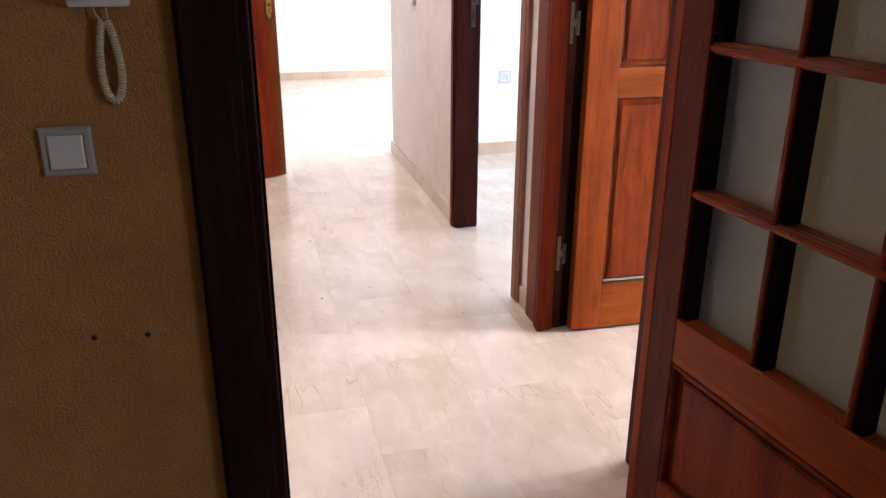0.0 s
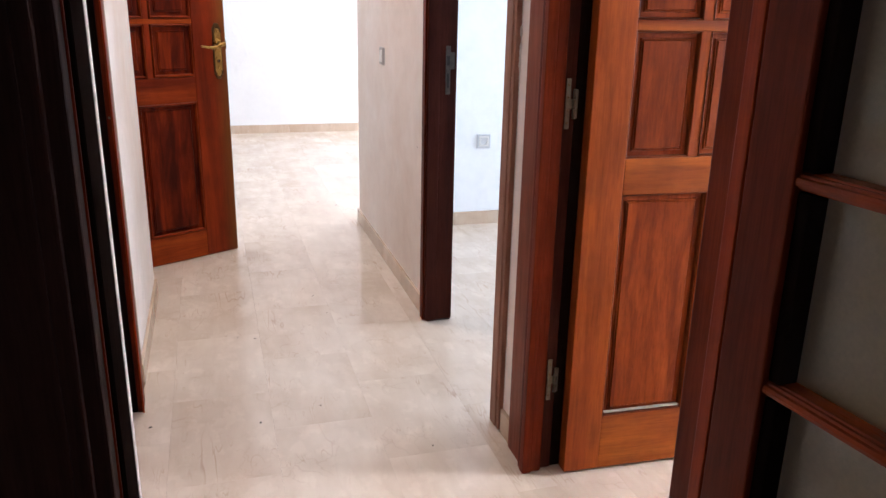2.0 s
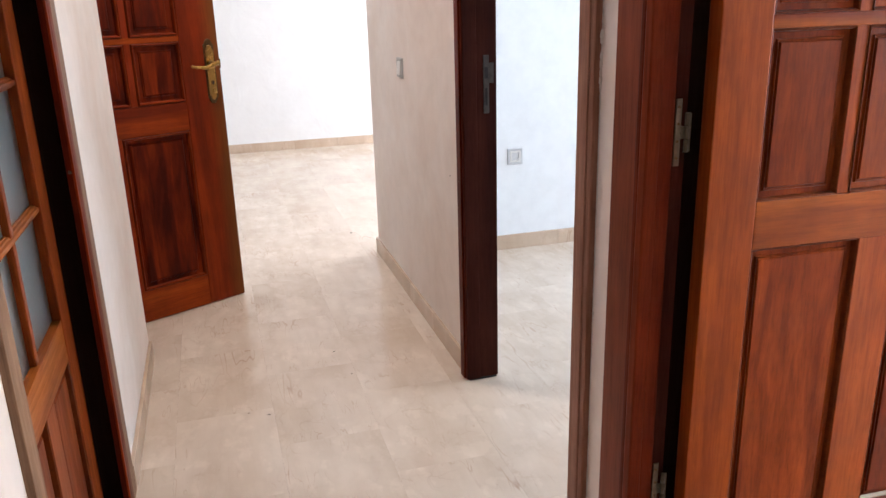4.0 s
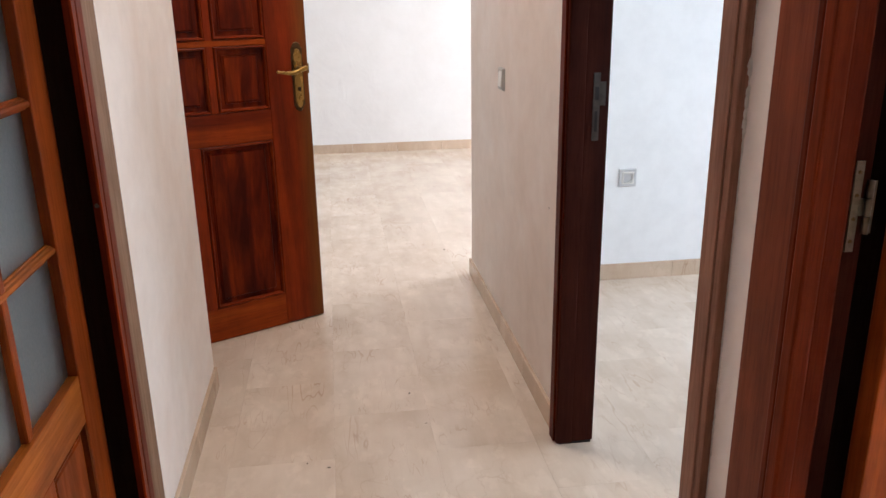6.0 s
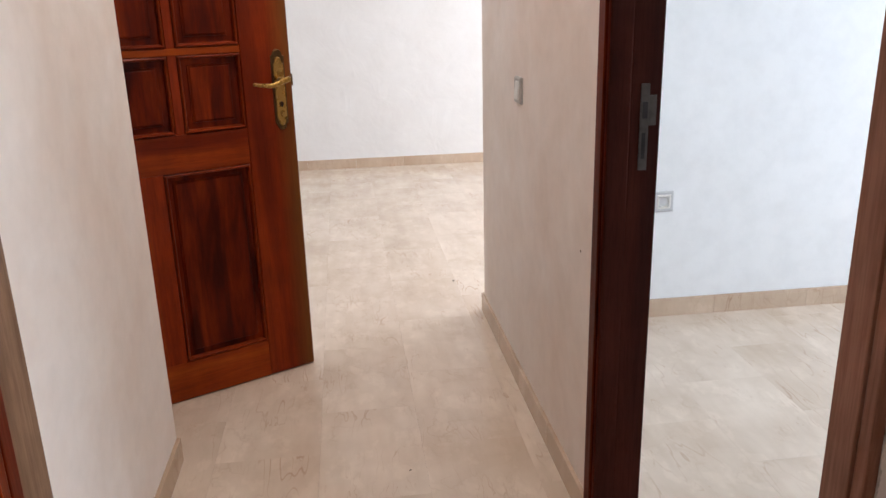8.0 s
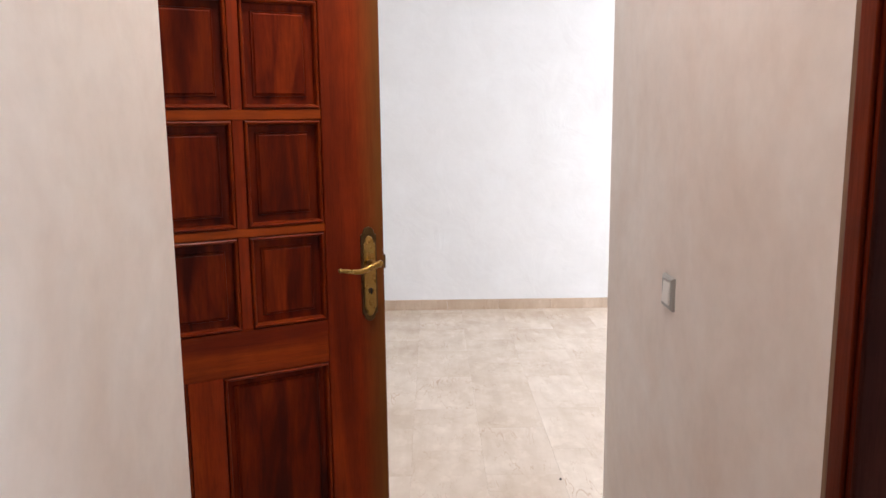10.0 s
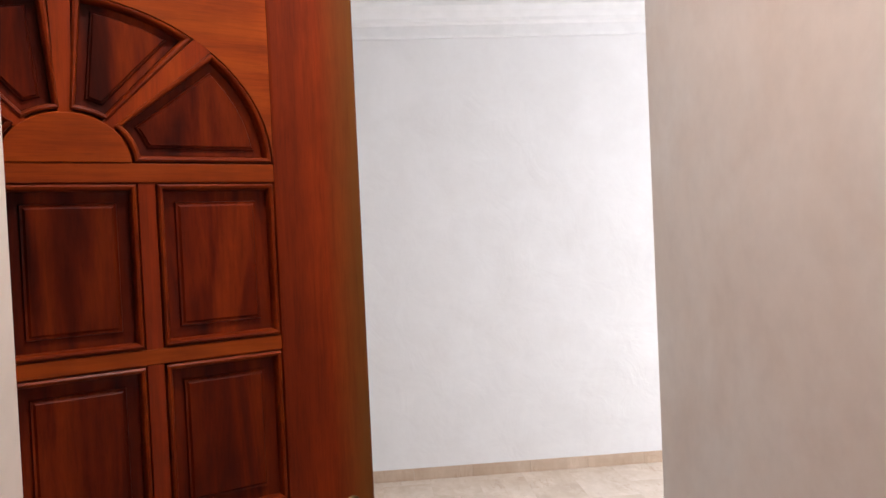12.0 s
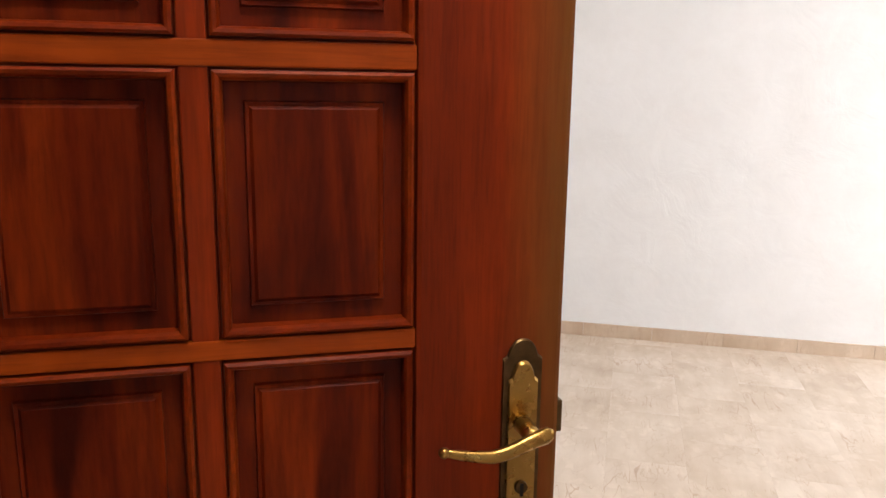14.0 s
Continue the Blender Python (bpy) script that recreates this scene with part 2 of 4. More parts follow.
BRASS = plain("brass_bright", (0.44, 0.28, 0.08), 0.28, 1.0, 60, 0.14, 0.02)
BRASS_OLD = plain("brass_tarnished", (0.16, 0.10, 0.045), 0.4, 1.0, 45, 0.45)
STEEL = plain("zinc_steel", (0.18, 0.145, 0.105), 0.42, 1.0, 80, 0.3)
STRIKE = plain("strike_dull_steel", (0.075, 0.062, 0.056), 0.55, 0.4, 60, 0.3)
BLACK = plain("lock_hole", (0.012, 0.011, 0.01), 0.7)
PLASTIC = plain("plastic_white", (0.74, 0.72, 0.68), 0.4, 0, 20, 0.06, 0.01)
PLASTIC_G = plain("plastic_grey", (0.42, 0.41, 0.39), 0.42, 0, 20, 0.08, 0.01)
PLASTIC_L = plain("plastic_pale_grey", (0.56, 0.56, 0.57), 0.42, 0, 20, 0.06, 0.01)
CORD = plain("cord_cream", (0.68, 0.57, 0.38), 0.6, 0, 60, 0.15, 0.05)
LEDGE_PALE = plain("ledge_pale_strip", (0.40, 0.35, 0.28), 0.9, 0, 120, 0.25, 0.3)
PUTTY = plain("filler_white", (0.70, 0.66, 0.60), 0.85, 0, 90, 0.2, 0.4)


def frosted():
    m, nt, b = material("glass_frosted", 0.45)
    b.inputs["Transmission Weight"].default_value = 1.0
    b.inputs["IOR"].default_value = 1.45
    v = coords(nt, (1, 1, 1))
    n = noise_tex(nt, v, 160, 3, 0.6)
    nt.links.new(ramp(nt, n, [(0.3, (0.47, 0.57, 0.62)), (0.7, (0.60, 0.69, 0.73))]), b.inputs["Base Color"])
    bump(nt, b, n, 0.35, 0.002)
    return m


GLASS = frosted()


# ---------- mesh helpers ----------
def box(bm, x0, x1, y0, y1, z0, z1, bevel=0.0):
    made = bmesh.ops.create_cube(bm, size=1.0, matrix=Matrix.LocRotScale(((x0 + x1) / 2, (y0 + y1) / 2, (z0 + z1) / 2), None, (x1 - x0, y1 - y0, z1 - z0)))
    if bevel:
        edges = {e for v in made["verts"] for e in v.link_edges}
        bmesh.ops.bevel(bm, geom=list(edges), offset=bevel, segments=2, profile=0.6, affect="EDGES")


def loft(bm, loops, cap=True):
    """Joins closed loops of points one after another; the last one is capped."""
    rings = [[bm.verts.new(p) for p in loop] for loop in loops]
    n = len(rings[0])
    for a, b in zip(rings, rings[1:]):
        for i in range(n):
            bm.faces.new((a[i], a[(i + 1) % n], b[(i + 1) % n], b[i]))
    if cap:
        bm.faces.new(rings[-1])


def extrude_outline(bm, outline, y0, y1, bevel=0.0):
    """A flat outline of (x, z) points made solid from y0 to y1, with a small chamfer on the y0 side."""
    cx = sum(p[0] for p in outline) / len(outline)
    cz = sum(p[1] for p in outline) / len(outline)
    loops = [[(x, y1, z) for x, z in outline]]
    if bevel:
        loops.append([(x, y0 + bevel, z) for x, z in outline])
        inner = []
        for x, z in outline:
            d = math.hypot(x - cx, z - cz) or 1
            inner.append((x - (x - cx) / d * bevel, y0, z - (z - cz) / d * bevel))
        loops.append(inner)
    else:
        loops.append([(x, y0, z) for x, z in outline])
    loft(bm, loops)
    bm.faces.new([bm.verts.new(p) for p in reversed(loops[0])])


def finish(name, bm, mat, parent=None, smooth=False):
    bmesh.ops.recalc_face_normals(bm, faces=bm.faces)
    me = bpy.data.meshes.new(name)
    bm.to_mesh(me)
    bm.free()
    me.materials.append(mat)
    if smooth:
        for p in me.polygons:
            p.use_smooth = True
    ob = new(name, me)
    if parent is not None:
        ob.parent = parent
    return ob


def block(name, mat, x0, x1, y0, y1, z0, z1, parent=None, bevel=0.0):
    bm = bmesh.new()
    box(bm, x0, x1, y0, y1, z0, z1, bevel)
    return finish(name, bm, mat, parent)


def blocks(name, mat, parts, parent=None, bevel=0.0):
    bm = bmesh.new()
    for p in parts:
        box(bm, *p, bevel)
    return finish(name, bm, mat, parent)


def empty(name, m):
    ob = new(name)
    ob.empty_display_size = 0.1
    ob.matrix_world = m
    return ob


# ---------- plan ----------
XR, XL = 1.052, -0.058          # hall wall faces
H = 3.16                        # ceiling
ENTRY_Y = 1.60                  # entry side of the wall with the first doorway
HALL_Y = 1.76
CORNER_R, CORNER_L = 5.25, 4.235
FAR_Y = 8.55
DOOR_H = 2.16


def structure(ob, label):
    return tagged(ob, label, "", "", "structure")


def build_shell():
    # first doorway's wall, entry face ochre and hall face cream, as two skins
    def doorway_wall(name, mat, y0, y1, label):
        structure(blocks(name, mat, [(-2.6, 0.0, y0, y1, 0, H), (1.02, 3.3, y0, y1, 0, H), (0.0, 1.02, y0, y1, DOOR_H + 0.05, H)]), label)
    doorway_wall("wall_entry_south", WALL_ENTRY, ENTRY_Y, ENTRY_Y + 0.08, "rough ochre painted wall beside the glazed entry door")
    doorway_wall("wall_entry_hall_side", WALL_CREAM, ENTRY_Y + 0.083, HALL_Y, "cream mottled painted wall round the first doorway")
    # right hall wall with two door openings
    t = 0.098
    structure(blocks("wall_hall_right", WALL_CREAM, [
        (XR, XR + t, 2.555, 2.815, 0, H), (XR, XR + t, 3.69, CORNER_R, 0, H),
        (XR, XR + t, HALL_Y, 2.555, DOOR_H + 0.05, H), (XR, XR + t, 2.815, 3.69, DOOR_H + 0.05, H)]),
        "cream mottled plaster hall wall with two door openings")
    # left hall wall with the glazed door's opening
    structure(blocks("wall_hall_left", WALL_CREAM, [
        (XL - t, XL, HALL_Y, 2.472, 0, H), (XL - t, XL, 3.185, CORNER_L, 0, H), (XL - t, XL, 2.472, 3.185, DOOR_H + 0.05, H)]),
        "cream mottled plaster hall wall with a glazed door")
    # recess behind the left corner, in which the far panelled door hangs
    structure(blocks("wall_recess", WALL_CREAM, [
        (-0.70, XL - t, CORNER_L - 0.12, CORNER_L, 0, H), (-0.80, -0.70, CORNER_L - 0.12, CORNER_L + 0.06, 0, H),
        (-0.80, -0.70, CORNER_L + 1.06, 5.6, 0, H), (-0.80, -0.70, CORNER_L + 0.06, CORNER_L + 1.06, DOOR_H + 0.05, H)]),
        "cream plaster recess wall beside the panelled door")
    structure(block("wall_closet_west", WALL_CREAM, -1.9, -1.8, 3.6, 5.6, 0, H), "plain cream wall of the side passage")
    structure(block("wall_closet_south", WALL_CREAM, -1.8, XL - t - 0.002, 3.6, 3.7, 0, H), "plain cream wall of the side passage")
    # far room
    structure(block("wall_far_north", WALL_WHITE, -2.6, 6.5, FAR_Y, FAR_Y + 0.15, 0, H), "white trowelled plaster wall of the far room")
    structure(block("wall_far_west", WALL_WHITE, -2.75, -2.6, 5.6, FAR_Y + 0.15, 0, H), "white trowelled plaster wall of the far room")
    structure(block("wall_far_south_west", WALL_WHITE, -2.6, -0.70, 5.603, 5.75, 0, H), "white trowelled plaster wall of the far room")
    structure(block("wall_far_south_east", WALL_WHITE, XR + t + 0.002, 6.5, 5.05 + 0.103, CORNER_R, 0, H), "white plaster wall between two rooms")
    y0, y1, z0, z1 = 6.25, 8.35, 0.5, 2.5
    structure(blocks("wall_far_east", WALL_WHITE, [(6.5, 6.65, 5.05, y0, 0, H), (6.5, 6.65, y1, FAR_Y + 0.15, 0, H), (6.5, 6.65, y0, y1, 0, z0), (6.5, 6.65, y0, y1, z1, H)]),
              "white plaster wall with a window opening")
    # room with the socket
    structure(block("wall_bedroom_north", WALL_COOL, XR + t + 0.002, 4.5, 5.05, 5.15, 0, H), "white painted bedroom wall with a socket")
    y0, y1, z0, z1 = 3.1, 4.7, 0.7, 2.2
    structure(blocks("wall_bedroom_east", WALL_COOL, [(4.5, 4.65, 2.6, y0, 0, H), (4.5, 4.65, y1, 5.05, 0, H), (4.5, 4.65, y0, y1, 0, z0), (4.5, 4.65, y0, y1, z1, H)]),
              "white painted wall with a window opening")
    structure(block("wall_between_rooms", WALL_COOL, XR + t + 0.002, 4.5, 2.60, 2.70, 0, H), "white painted partition wall")
    # room of the panelled door at the hall's start
    y0, y1, z0, z1 = 0.4, 2.0, 0.8, 2.15
    structure(blocks("wall_kitchen_east", WALL_COOL, [(3.9, 4.05, -0.5, y0, 0, H), (3.9, 4.05, y1, 2.6, 0, H), (3.9, 4.05, y0, y1, 0, z0), (3.9, 4.05, y0, y1, z1, H)]),
              "white painted wall with a window opening")
    structure(block("wall_kitchen_south", WALL_COOL, 3.3, 3.9, 0.1, 0.2, 0, H), "white painted wall")
    structure(block("wall_kitchen_west", WALL_COOL, 3.2, 3.3, 0.1, ENTRY_Y + 0.1, 0, H), "white painted wall")
    # room behind the frosted glass
    structure(block("wall_study_north", WALL_COOL, -3.3, XL - t, 3.48, 3.598, 0, H), "white painted wall")
    y0, y1, z0, z1 = 1.95, 3.25, 0.8, 2.1
    structure(blocks("wall_study_west", WALL_COOL, [(-3.45, -3.3, HALL_Y - 0.2, y0, 0, H), (-3.45, -3.3, y1, 3.6, 0, H), (-3.45, -3.3, y0, y1, 0, z0), (-3.45, -3.3, y0, y1, z1, H)]),
              "white painted wall with a window opening")
    structure(block("wall_study_south", WALL_COOL, -3.3, -2.603, ENTRY_Y, HALL_Y, 0, H), "white painted wall")
    # entry
    structure(block("wall_entry_west", WALL_ENTRY, -2.6, -2.45, -2.6, ENTRY_Y, 0, H), "rough ochre painted entry wall")
    structure(block("wall_entry_back", WALL_ENTRY, -2.45, 2.85, -2.6, -2.45, 0, H), "rough ochre painted entry wall")
    y0, y1, z0, z1 = -0.95, 0.35, 0.9, 2.1
    structure(blocks("wall_entry_east", WALL_ENTRY, [(2.85, 3.0, -2.6, y0, 0, H), (2.85, 3.0, y1, ENTRY_Y, 0, H), (2.85, 3.0, y0, y1, 0, z0), (2.85, 3.0, y0, y1, z1, H)]),
              "rough ochre painted entry wall with a window opening")
    structure(block("ceiling", CEIL, -3.5, 6.7, -2.7, FAR_Y + 0.2, H, H + 0.15), "plain white painted ceiling")
    structure(block("floor", GROUT, -3.5, 6.7, -2.7, FAR_Y + 0.2, -0.12, -0.004), "cream polished marble tile floor with tight joints")
    structure(block("ground", plain("ground_concrete", (0.3, 0.29, 0.27), 0.9, 0, 3, 0.2, 0.2), -60, 60, -60, 60, -0.6, -0.4), "plain grey concrete ground outside")


build_shell()


def crown(name, y, x0, x1):
    """Stepped plaster cornice under the ceiling along a wall that faces the hall."""
    prof = [(0.0, 2.93), (0.018, 2.93), (0.022, 2.945), (0.022, 3.01), (0.03, 3.02), (0.05, 3.03), (0.055, 3.05), (0.085, 3.09), (0.12, 3.115), (0.125, 3.14), (0.15, 3.145), (0.15, H - 0.002), (0.0, H - 0.002)]
    bm = bmesh.new()
    loft(bm, [[(x0, y - d, z) for d, z in prof], [(x1, y - d, z) for d, z in prof]])
    bm.faces.new([bm.verts.new((x0, y - d, z)) for d, z in prof])
    structure(finish(name, bm, CEIL), "stepped white plaster cornice along the ceiling")


crown("trim_cornice_far", FAR_Y - 0.002, -2.6, 6.5)


# ---------- doors ----------
T = 0.04
PROFILE = [(0.0, 0.011), (0.0022, 0.011), (0.003, 0.0005), (0.006, -0.002), (0.0095, -0.0008), (0.012, 0.004), (0.0132, 0.0155)]
FIELD = [(0.0132, 0.0155), (0.028, 0.0162), (0.030, 0.0115), (0.033, 0.0122), (0.036, 0.009)]


def rect(u0, u1, z0, z1, inset, y):
    return [(u0 + inset, y, z0 + inset), (u1 - inset, y, z0 + inset), (u1 - inset, y, z1 - inset), (u0 + inset, y, z1 - inset)]


PROFILE_T = [(0.0, 0.003), (0.001, 0.001), (0.004, 0.0035), (0.006, 0.014)]
FIELD_T = [(0.006, 0.014), (0.0175, 0.0145), (0.0195, 0.0105), (0.023, 0.0122), (0.0255, 0.0085)]


FIELD_W = [(0.0132, 0.0155), (0.032, 0.0162), (0.0335, 0.0115), (0.037, 0.0122), (0.0405, 0.009)]


def raised_panel(parent, u0, u1, z0, z1, ws, both=True, wide=False):
    """A panel in its opening: moulded edge, flat margin and stepped raised field; the orange doors have narrow margins, wide ones the small red panels."""
    edge, field = (PROFILE_T, FIELD_T) if ws is ORANGE else (PROFILE, FIELD)
    if wide and ws is RED:
        field = FIELD_W
    bm = bmesh.new()
    loft(bm, [rect(u0, u1, z0, z1, i, y) for i, y in edge], cap=False)
    if both:
        loft(bm, [rect(u0, u1, z0, z1, i, T - y) for i, y in edge], cap=False)
    finish("moulding", bm, ws[3], parent)
    bm = bmesh.new()
    loft(bm, [rect(u0, u1, z0, z1, i, y) for i, y in field])
    if both:
        loft(bm, [rect(u0, u1, z0, z1, i, T - y) for i, y in field])
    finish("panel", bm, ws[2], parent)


def lever(parent, u, z, front=-0.0, toward=-1.0):
    """Brass lever handle on a long scalloped plate, on the side that faces -y; toward: the way the lever points along x."""
    def plate(w, h0, h1, y0, y1, mat, bev):
        n = 18
        top = []
        for i in range(n + 1):
            s = -1 + 2 * i / n
            lift = 0.004 + 0.019 * math.sqrt(max(0.0, 1 - (s / 0.72) ** 2)) if abs(s) < 0.72 else 0.004 * (1 - (abs(s) - 0.72) / 0.28)
            top.append((s * w, h1 - 0.023 + lift))
        bot = [(-x, h0 + h1 - zz) for x, zz in top]
        outline = [(u + x, z + zz) for x, zz in top[::-1]] + [(u + x, z + zz) for x, zz in bot[::-1]]
        bm = bmesh.new()
        extrude_outline(bm, outline, y0, y1, bev)
        return finish("escutcheon", bm, mat, parent)
    plate(0.0235, -0.155, 0.113, front - 0.004, front + 0.001, BRASS_OLD, 0.002)
    plate(0.0175, -0.140, 0.088, front - 0.009, front - 0.003, BRASS, 0.003)
    bm = bmesh.new()
    bmesh.ops.create_cone(bm, cap_ends=True, segments=20, radius1=0.011, radius2=0.009, depth=0.045, matrix=Matrix.Translation((u, front - 0.03, z + 0.012)) @ Matrix.Rotation(radians(90), 4, "X"))
    finish("spindle_neck", bm, BRASS, parent, True)
    # the curved lever: a swept tapering tube
    bm = bmesh.new()
    rings = []
    steps = 18
    for i in range(steps + 1):
        s = i / steps
        x = u + toward * (-0.020 + 0.124 * s)
        zc = z + 0.016 - 0.017 * math.sin(math.pi * min(1.0, s / 0.62) / 2) ** 2 + 0.008 * max(0.0, (s - 0.5) / 0.5) ** 1.6
        yc = front - 0.05 - 0.006 * math.sin(s * math.pi)
        r = (0.0062 * (1 - s) ** 0.6 + 0.0040) * (0.6 if i == 0 else 1)
        rings.append([(x, yc + 0.72 * r * math.cos(a), zc + r * math.sin(a)) for a in (k * math.pi / 6 for k in range(12))])
    loft(bm, rings)
    bm.faces.new([bm.verts.new(p) for p in rings[0]])
    bmesh.ops.create_uvsphere(bm, u_segments=12, v_segments=8, radius=0.0062, matrix=Matrix.Translation((u + toward * 0.104, front - 0.05, z + 0.007)))
    finish("lever", bm, BRASS, parent, True)
    bm = bmesh.new()
    bmesh.ops.create_cone(bm, cap_ends=True, segments=16, radius1=0.008, radius2=0.0075, depth=0.006, matrix=Matrix.Translation((u, front - 0.010, z - 0.066)) @ Matrix.Rotation(radians(90), 4, "X"))
    finish("keyhole_rim", bm, BRASS_OLD, parent)
    block("keyhole", BLACK, u - 0.002, u + 0.002, front - 0.0145, front - 0.0125, z - 0.076, z - 0.060, parent)


def hinge(parent, x, y, z, high=0.125):
    """Butt hinge seen open: two leaves and a knuckle with its rings."""
    block("hinge", STEEL, x - 0.020, x - 0.008, y - 0.0025, y, z - high / 2, z + high / 2, parent, 0.0006)
    blocks("hinge_wing", STEEL, [(x + 0.004, x + 0.011, y - 0.006, y - 0.0035, z - 0.036, z + 0.036), (x - 0.009, x, y - 0.004, y - 0.0015, z - 0.012, z + 0.012)], parent, 0.0006)
    bm = bmesh.new()
    for k in range(3):
        bmesh.ops.create_cone(bm, cap_ends=True, segments=12, radius1=0.0045, radius2=0.0045, depth=0.023, matrix=Matrix.Translation((x + 0.002, y - 0.006, z + (k - 1) * 0.025)))
    finish("hinge_knuckle", bm, STEEL, parent, True)
    bm = bmesh.new()
    for k in (-0.38, -0.13, 0.13, 0.38):
        bmesh.ops.create_cone(bm, cap_ends=True, segments=8, radius1=0.0032, radius2=0.0024, depth=0.0015, matrix=Matrix.Translation((x - 0.014, y - 0.003, z + k * high)) @ Matrix.Rotation(radians(90), 4, "X"))
    finish("screw", bm, BRASS_OLD, parent)


SPOKES = [radians(v) for v in (0, 49, 90, 131, 180)]


def panelled_leaf(m, width, hinge_stile, lock_stile, height, rows, spring, low_top, low_bottom, mid_gap, label, ws, handle_z=None, lock_wood=None):
    """Fan-topped leaf: three columns of small panels, a fan over them and two tall panels below. x from the hinge, front at y = 0."""
    leaf = empty("panelled_door", m)
    tagged(leaf, label, "door")
    g = 0.004
    u0, u1 = hinge_stile, width - lock_stile
    bar = 0.028
    col = (u1 - u0 - 2 * bar) / 3
    block("stile", ws[0], 0, u0, 0, T, g, height, leaf, 0.003)
    block("stile", lock_wood or ws[0], u1, width, 0, T, g, height, leaf, 0.006)
    block("bottom_rail", ws[1], u0, u1, 0.001, T - 0.001, g, low_bottom, leaf, 0.002)
    block("lock_rail", ws[1], u0, u1, 0.001, T - 0.001, low_top, rows[0][0], leaf, 0.002)
    for a, b in zip(rows, rows[1:]):
        block("cross_bar", ws[1], u0, u1, 0.002, T - 0.002, a[1], b[0], leaf, 0.002)
    block("fan_rail", ws[1], u0, u1, 0.001, T - 0.001, rows[-1][1], spring, leaf, 0.002)
    for k in (1, 2):
        x = u0 + k * col + (k - 1) * bar
        block("upright_bar", ws[0], x, x + bar, 0.0035, T - 0.0035, rows[0][0], rows[-1][1], leaf, 0.002)
    for r in rows:
        for k in range(3):
            x = u0 + k * (col + bar)
            raised_panel(leaf, x, x + col, r[0], r[1], ws, wide=True)
    mid = (u0 + u1) / 2
    block("mullion", ws[0], mid - mid_gap / 2, mid + mid_gap / 2, 0.001, T - 0.001, low_bottom, low_top, leaf, 0.002)
    raised_panel(leaf, u0, mid - mid_gap / 2, low_bottom, low_top, ws)
    raised_panel(leaf, mid + mid_gap / 2, u1, low_bottom, low_top, ws)
    # fan
    a, b = (u1 - u0) / 2, 0.268
    ri = 0.285

    def on(ang, r):
        return mid + a * r * math.cos(ang), spring + b * r * math.sin(ang) * (1 + 0.07 * (1 - r))
    n = 36
    bm = bmesh.new()
    arch = [on(math.pi * i / n, 1.0) for i in range(n + 1)]
    for y in (0.001, T - 0.001):
        low = [bm.verts.new((x, y, z)) for x, z in arch]
        top = [bm.verts.new((x, y, height)) for x, z in arch]
        for i in range(n):
            bm.faces.new((low[i], low[i + 1], top[i + 1], top[i]))
    for pts in (arch, [(x, height) for x, z in arch]):
        fr = [bm.verts.new((x, 0.001, z)) for x, z in pts]
        bk = [bm.verts.new((x, T - 0.001, z)) for x, z in pts]
        for i in range(n):
            bm.faces.new((fr[i], fr[i + 1], bk[i + 1], bk[i]))
    finish("fan_head", bm, ws[1], leaf)
    bm = bmesh.new()
    extrude_outline(bm, [on(math.pi * i / 24, ri) for i in range(25)], -0.001, T + 0.001, 0.003)
    finish("fan_sun", bm, ws[1], leaf)
    for k in range(4):
        a0, a1 = SPOKES[k], SPOKES[k + 1]
        d = 0.05
        a0, a1 = a0 + (0.0 if k == 0 else d), a1 - (0.0 if k == 3 else d)

        def sector(shrink, y):
            pts = []
            m2, q = 10, shrink
            w0, w1, r0, r1 = a0 + q / 0.26, a1 - q / 0.26, ri + 0.005 + q / 0.3, 1.0 - q / 0.3
            pts += [on(w0 + (w1 - w0) * i / m2, r1) for i in range(m2 + 1)]
            inner0, inner1 = a0 + q / 0.13, a1 - q / 0.13
            pts += [on(inner1 + (inner0 - inner1) * i / 4, r0) for i in range(5)]
            lift = q if k in (0, 3) else 0
            return [(x, y, max(z, spring + lift)) for x, z in pts]
        bm = bmesh.new()
        loft(bm, [sector(s, y) for s, y in PROFILE], cap=False)
        finish("moulding", bm, ws[3], leaf)
        bm = bmesh.new()
        loft(bm, [sector(s, y) for s, y in [(0.014, 0.014), (0.026, 0.0155), (0.0275, 0.011), (0.0295, 0.0115), (0.031, 0.0085)]])
        finish("fan_panel", bm, ws[2], leaf)
    for k in (1, 2, 3):
        ang = SPOKES[k]
        p, q = on(ang, ri - 0.02), on(ang, 1.01)
        dx, dz = q[0] - p[0], q[1] - p[1]
        ln = math.hypot(dx, dz)
        nx, nz = -dz / ln * 0.017, dx / ln * 0.017
        bm = bmesh.new()
        extrude_outline(bm, [(p[0] + nx * 0.6, p[1] + nz * 0.6), (p[0] - nx * 0.6, p[1] - nz * 0.6), (q[0] - nx, q[1] - nz), (q[0] + nx, q[1] + nz)], 0.0015, T - 0.0015, 0.002)
        finish("fan_spoke", bm, ws[0], leaf)
    block("core", ws[2], u0 - 0.002, u1 + 0.002, 0.0165, T - 0.0165, low_bottom - 0.002, height - 0.02, leaf)
    if handle_z:
        u = width - 0.048
        lever(leaf, u, handle_z)
        blocks("lock_faceplate", STEEL, [(width - 0.0005, width + 0.0015, 0.01, 0.03, handle_z - 0.14, handle_z + 0.1)], leaf)
        block("latch", BRASS_OLD, width + 0.0005, width + 0.010, 0.012, 0.028, handle_z - 0.012, handle_z + 0.028, leaf, 0.002)
    return leaf


TG = 0.052


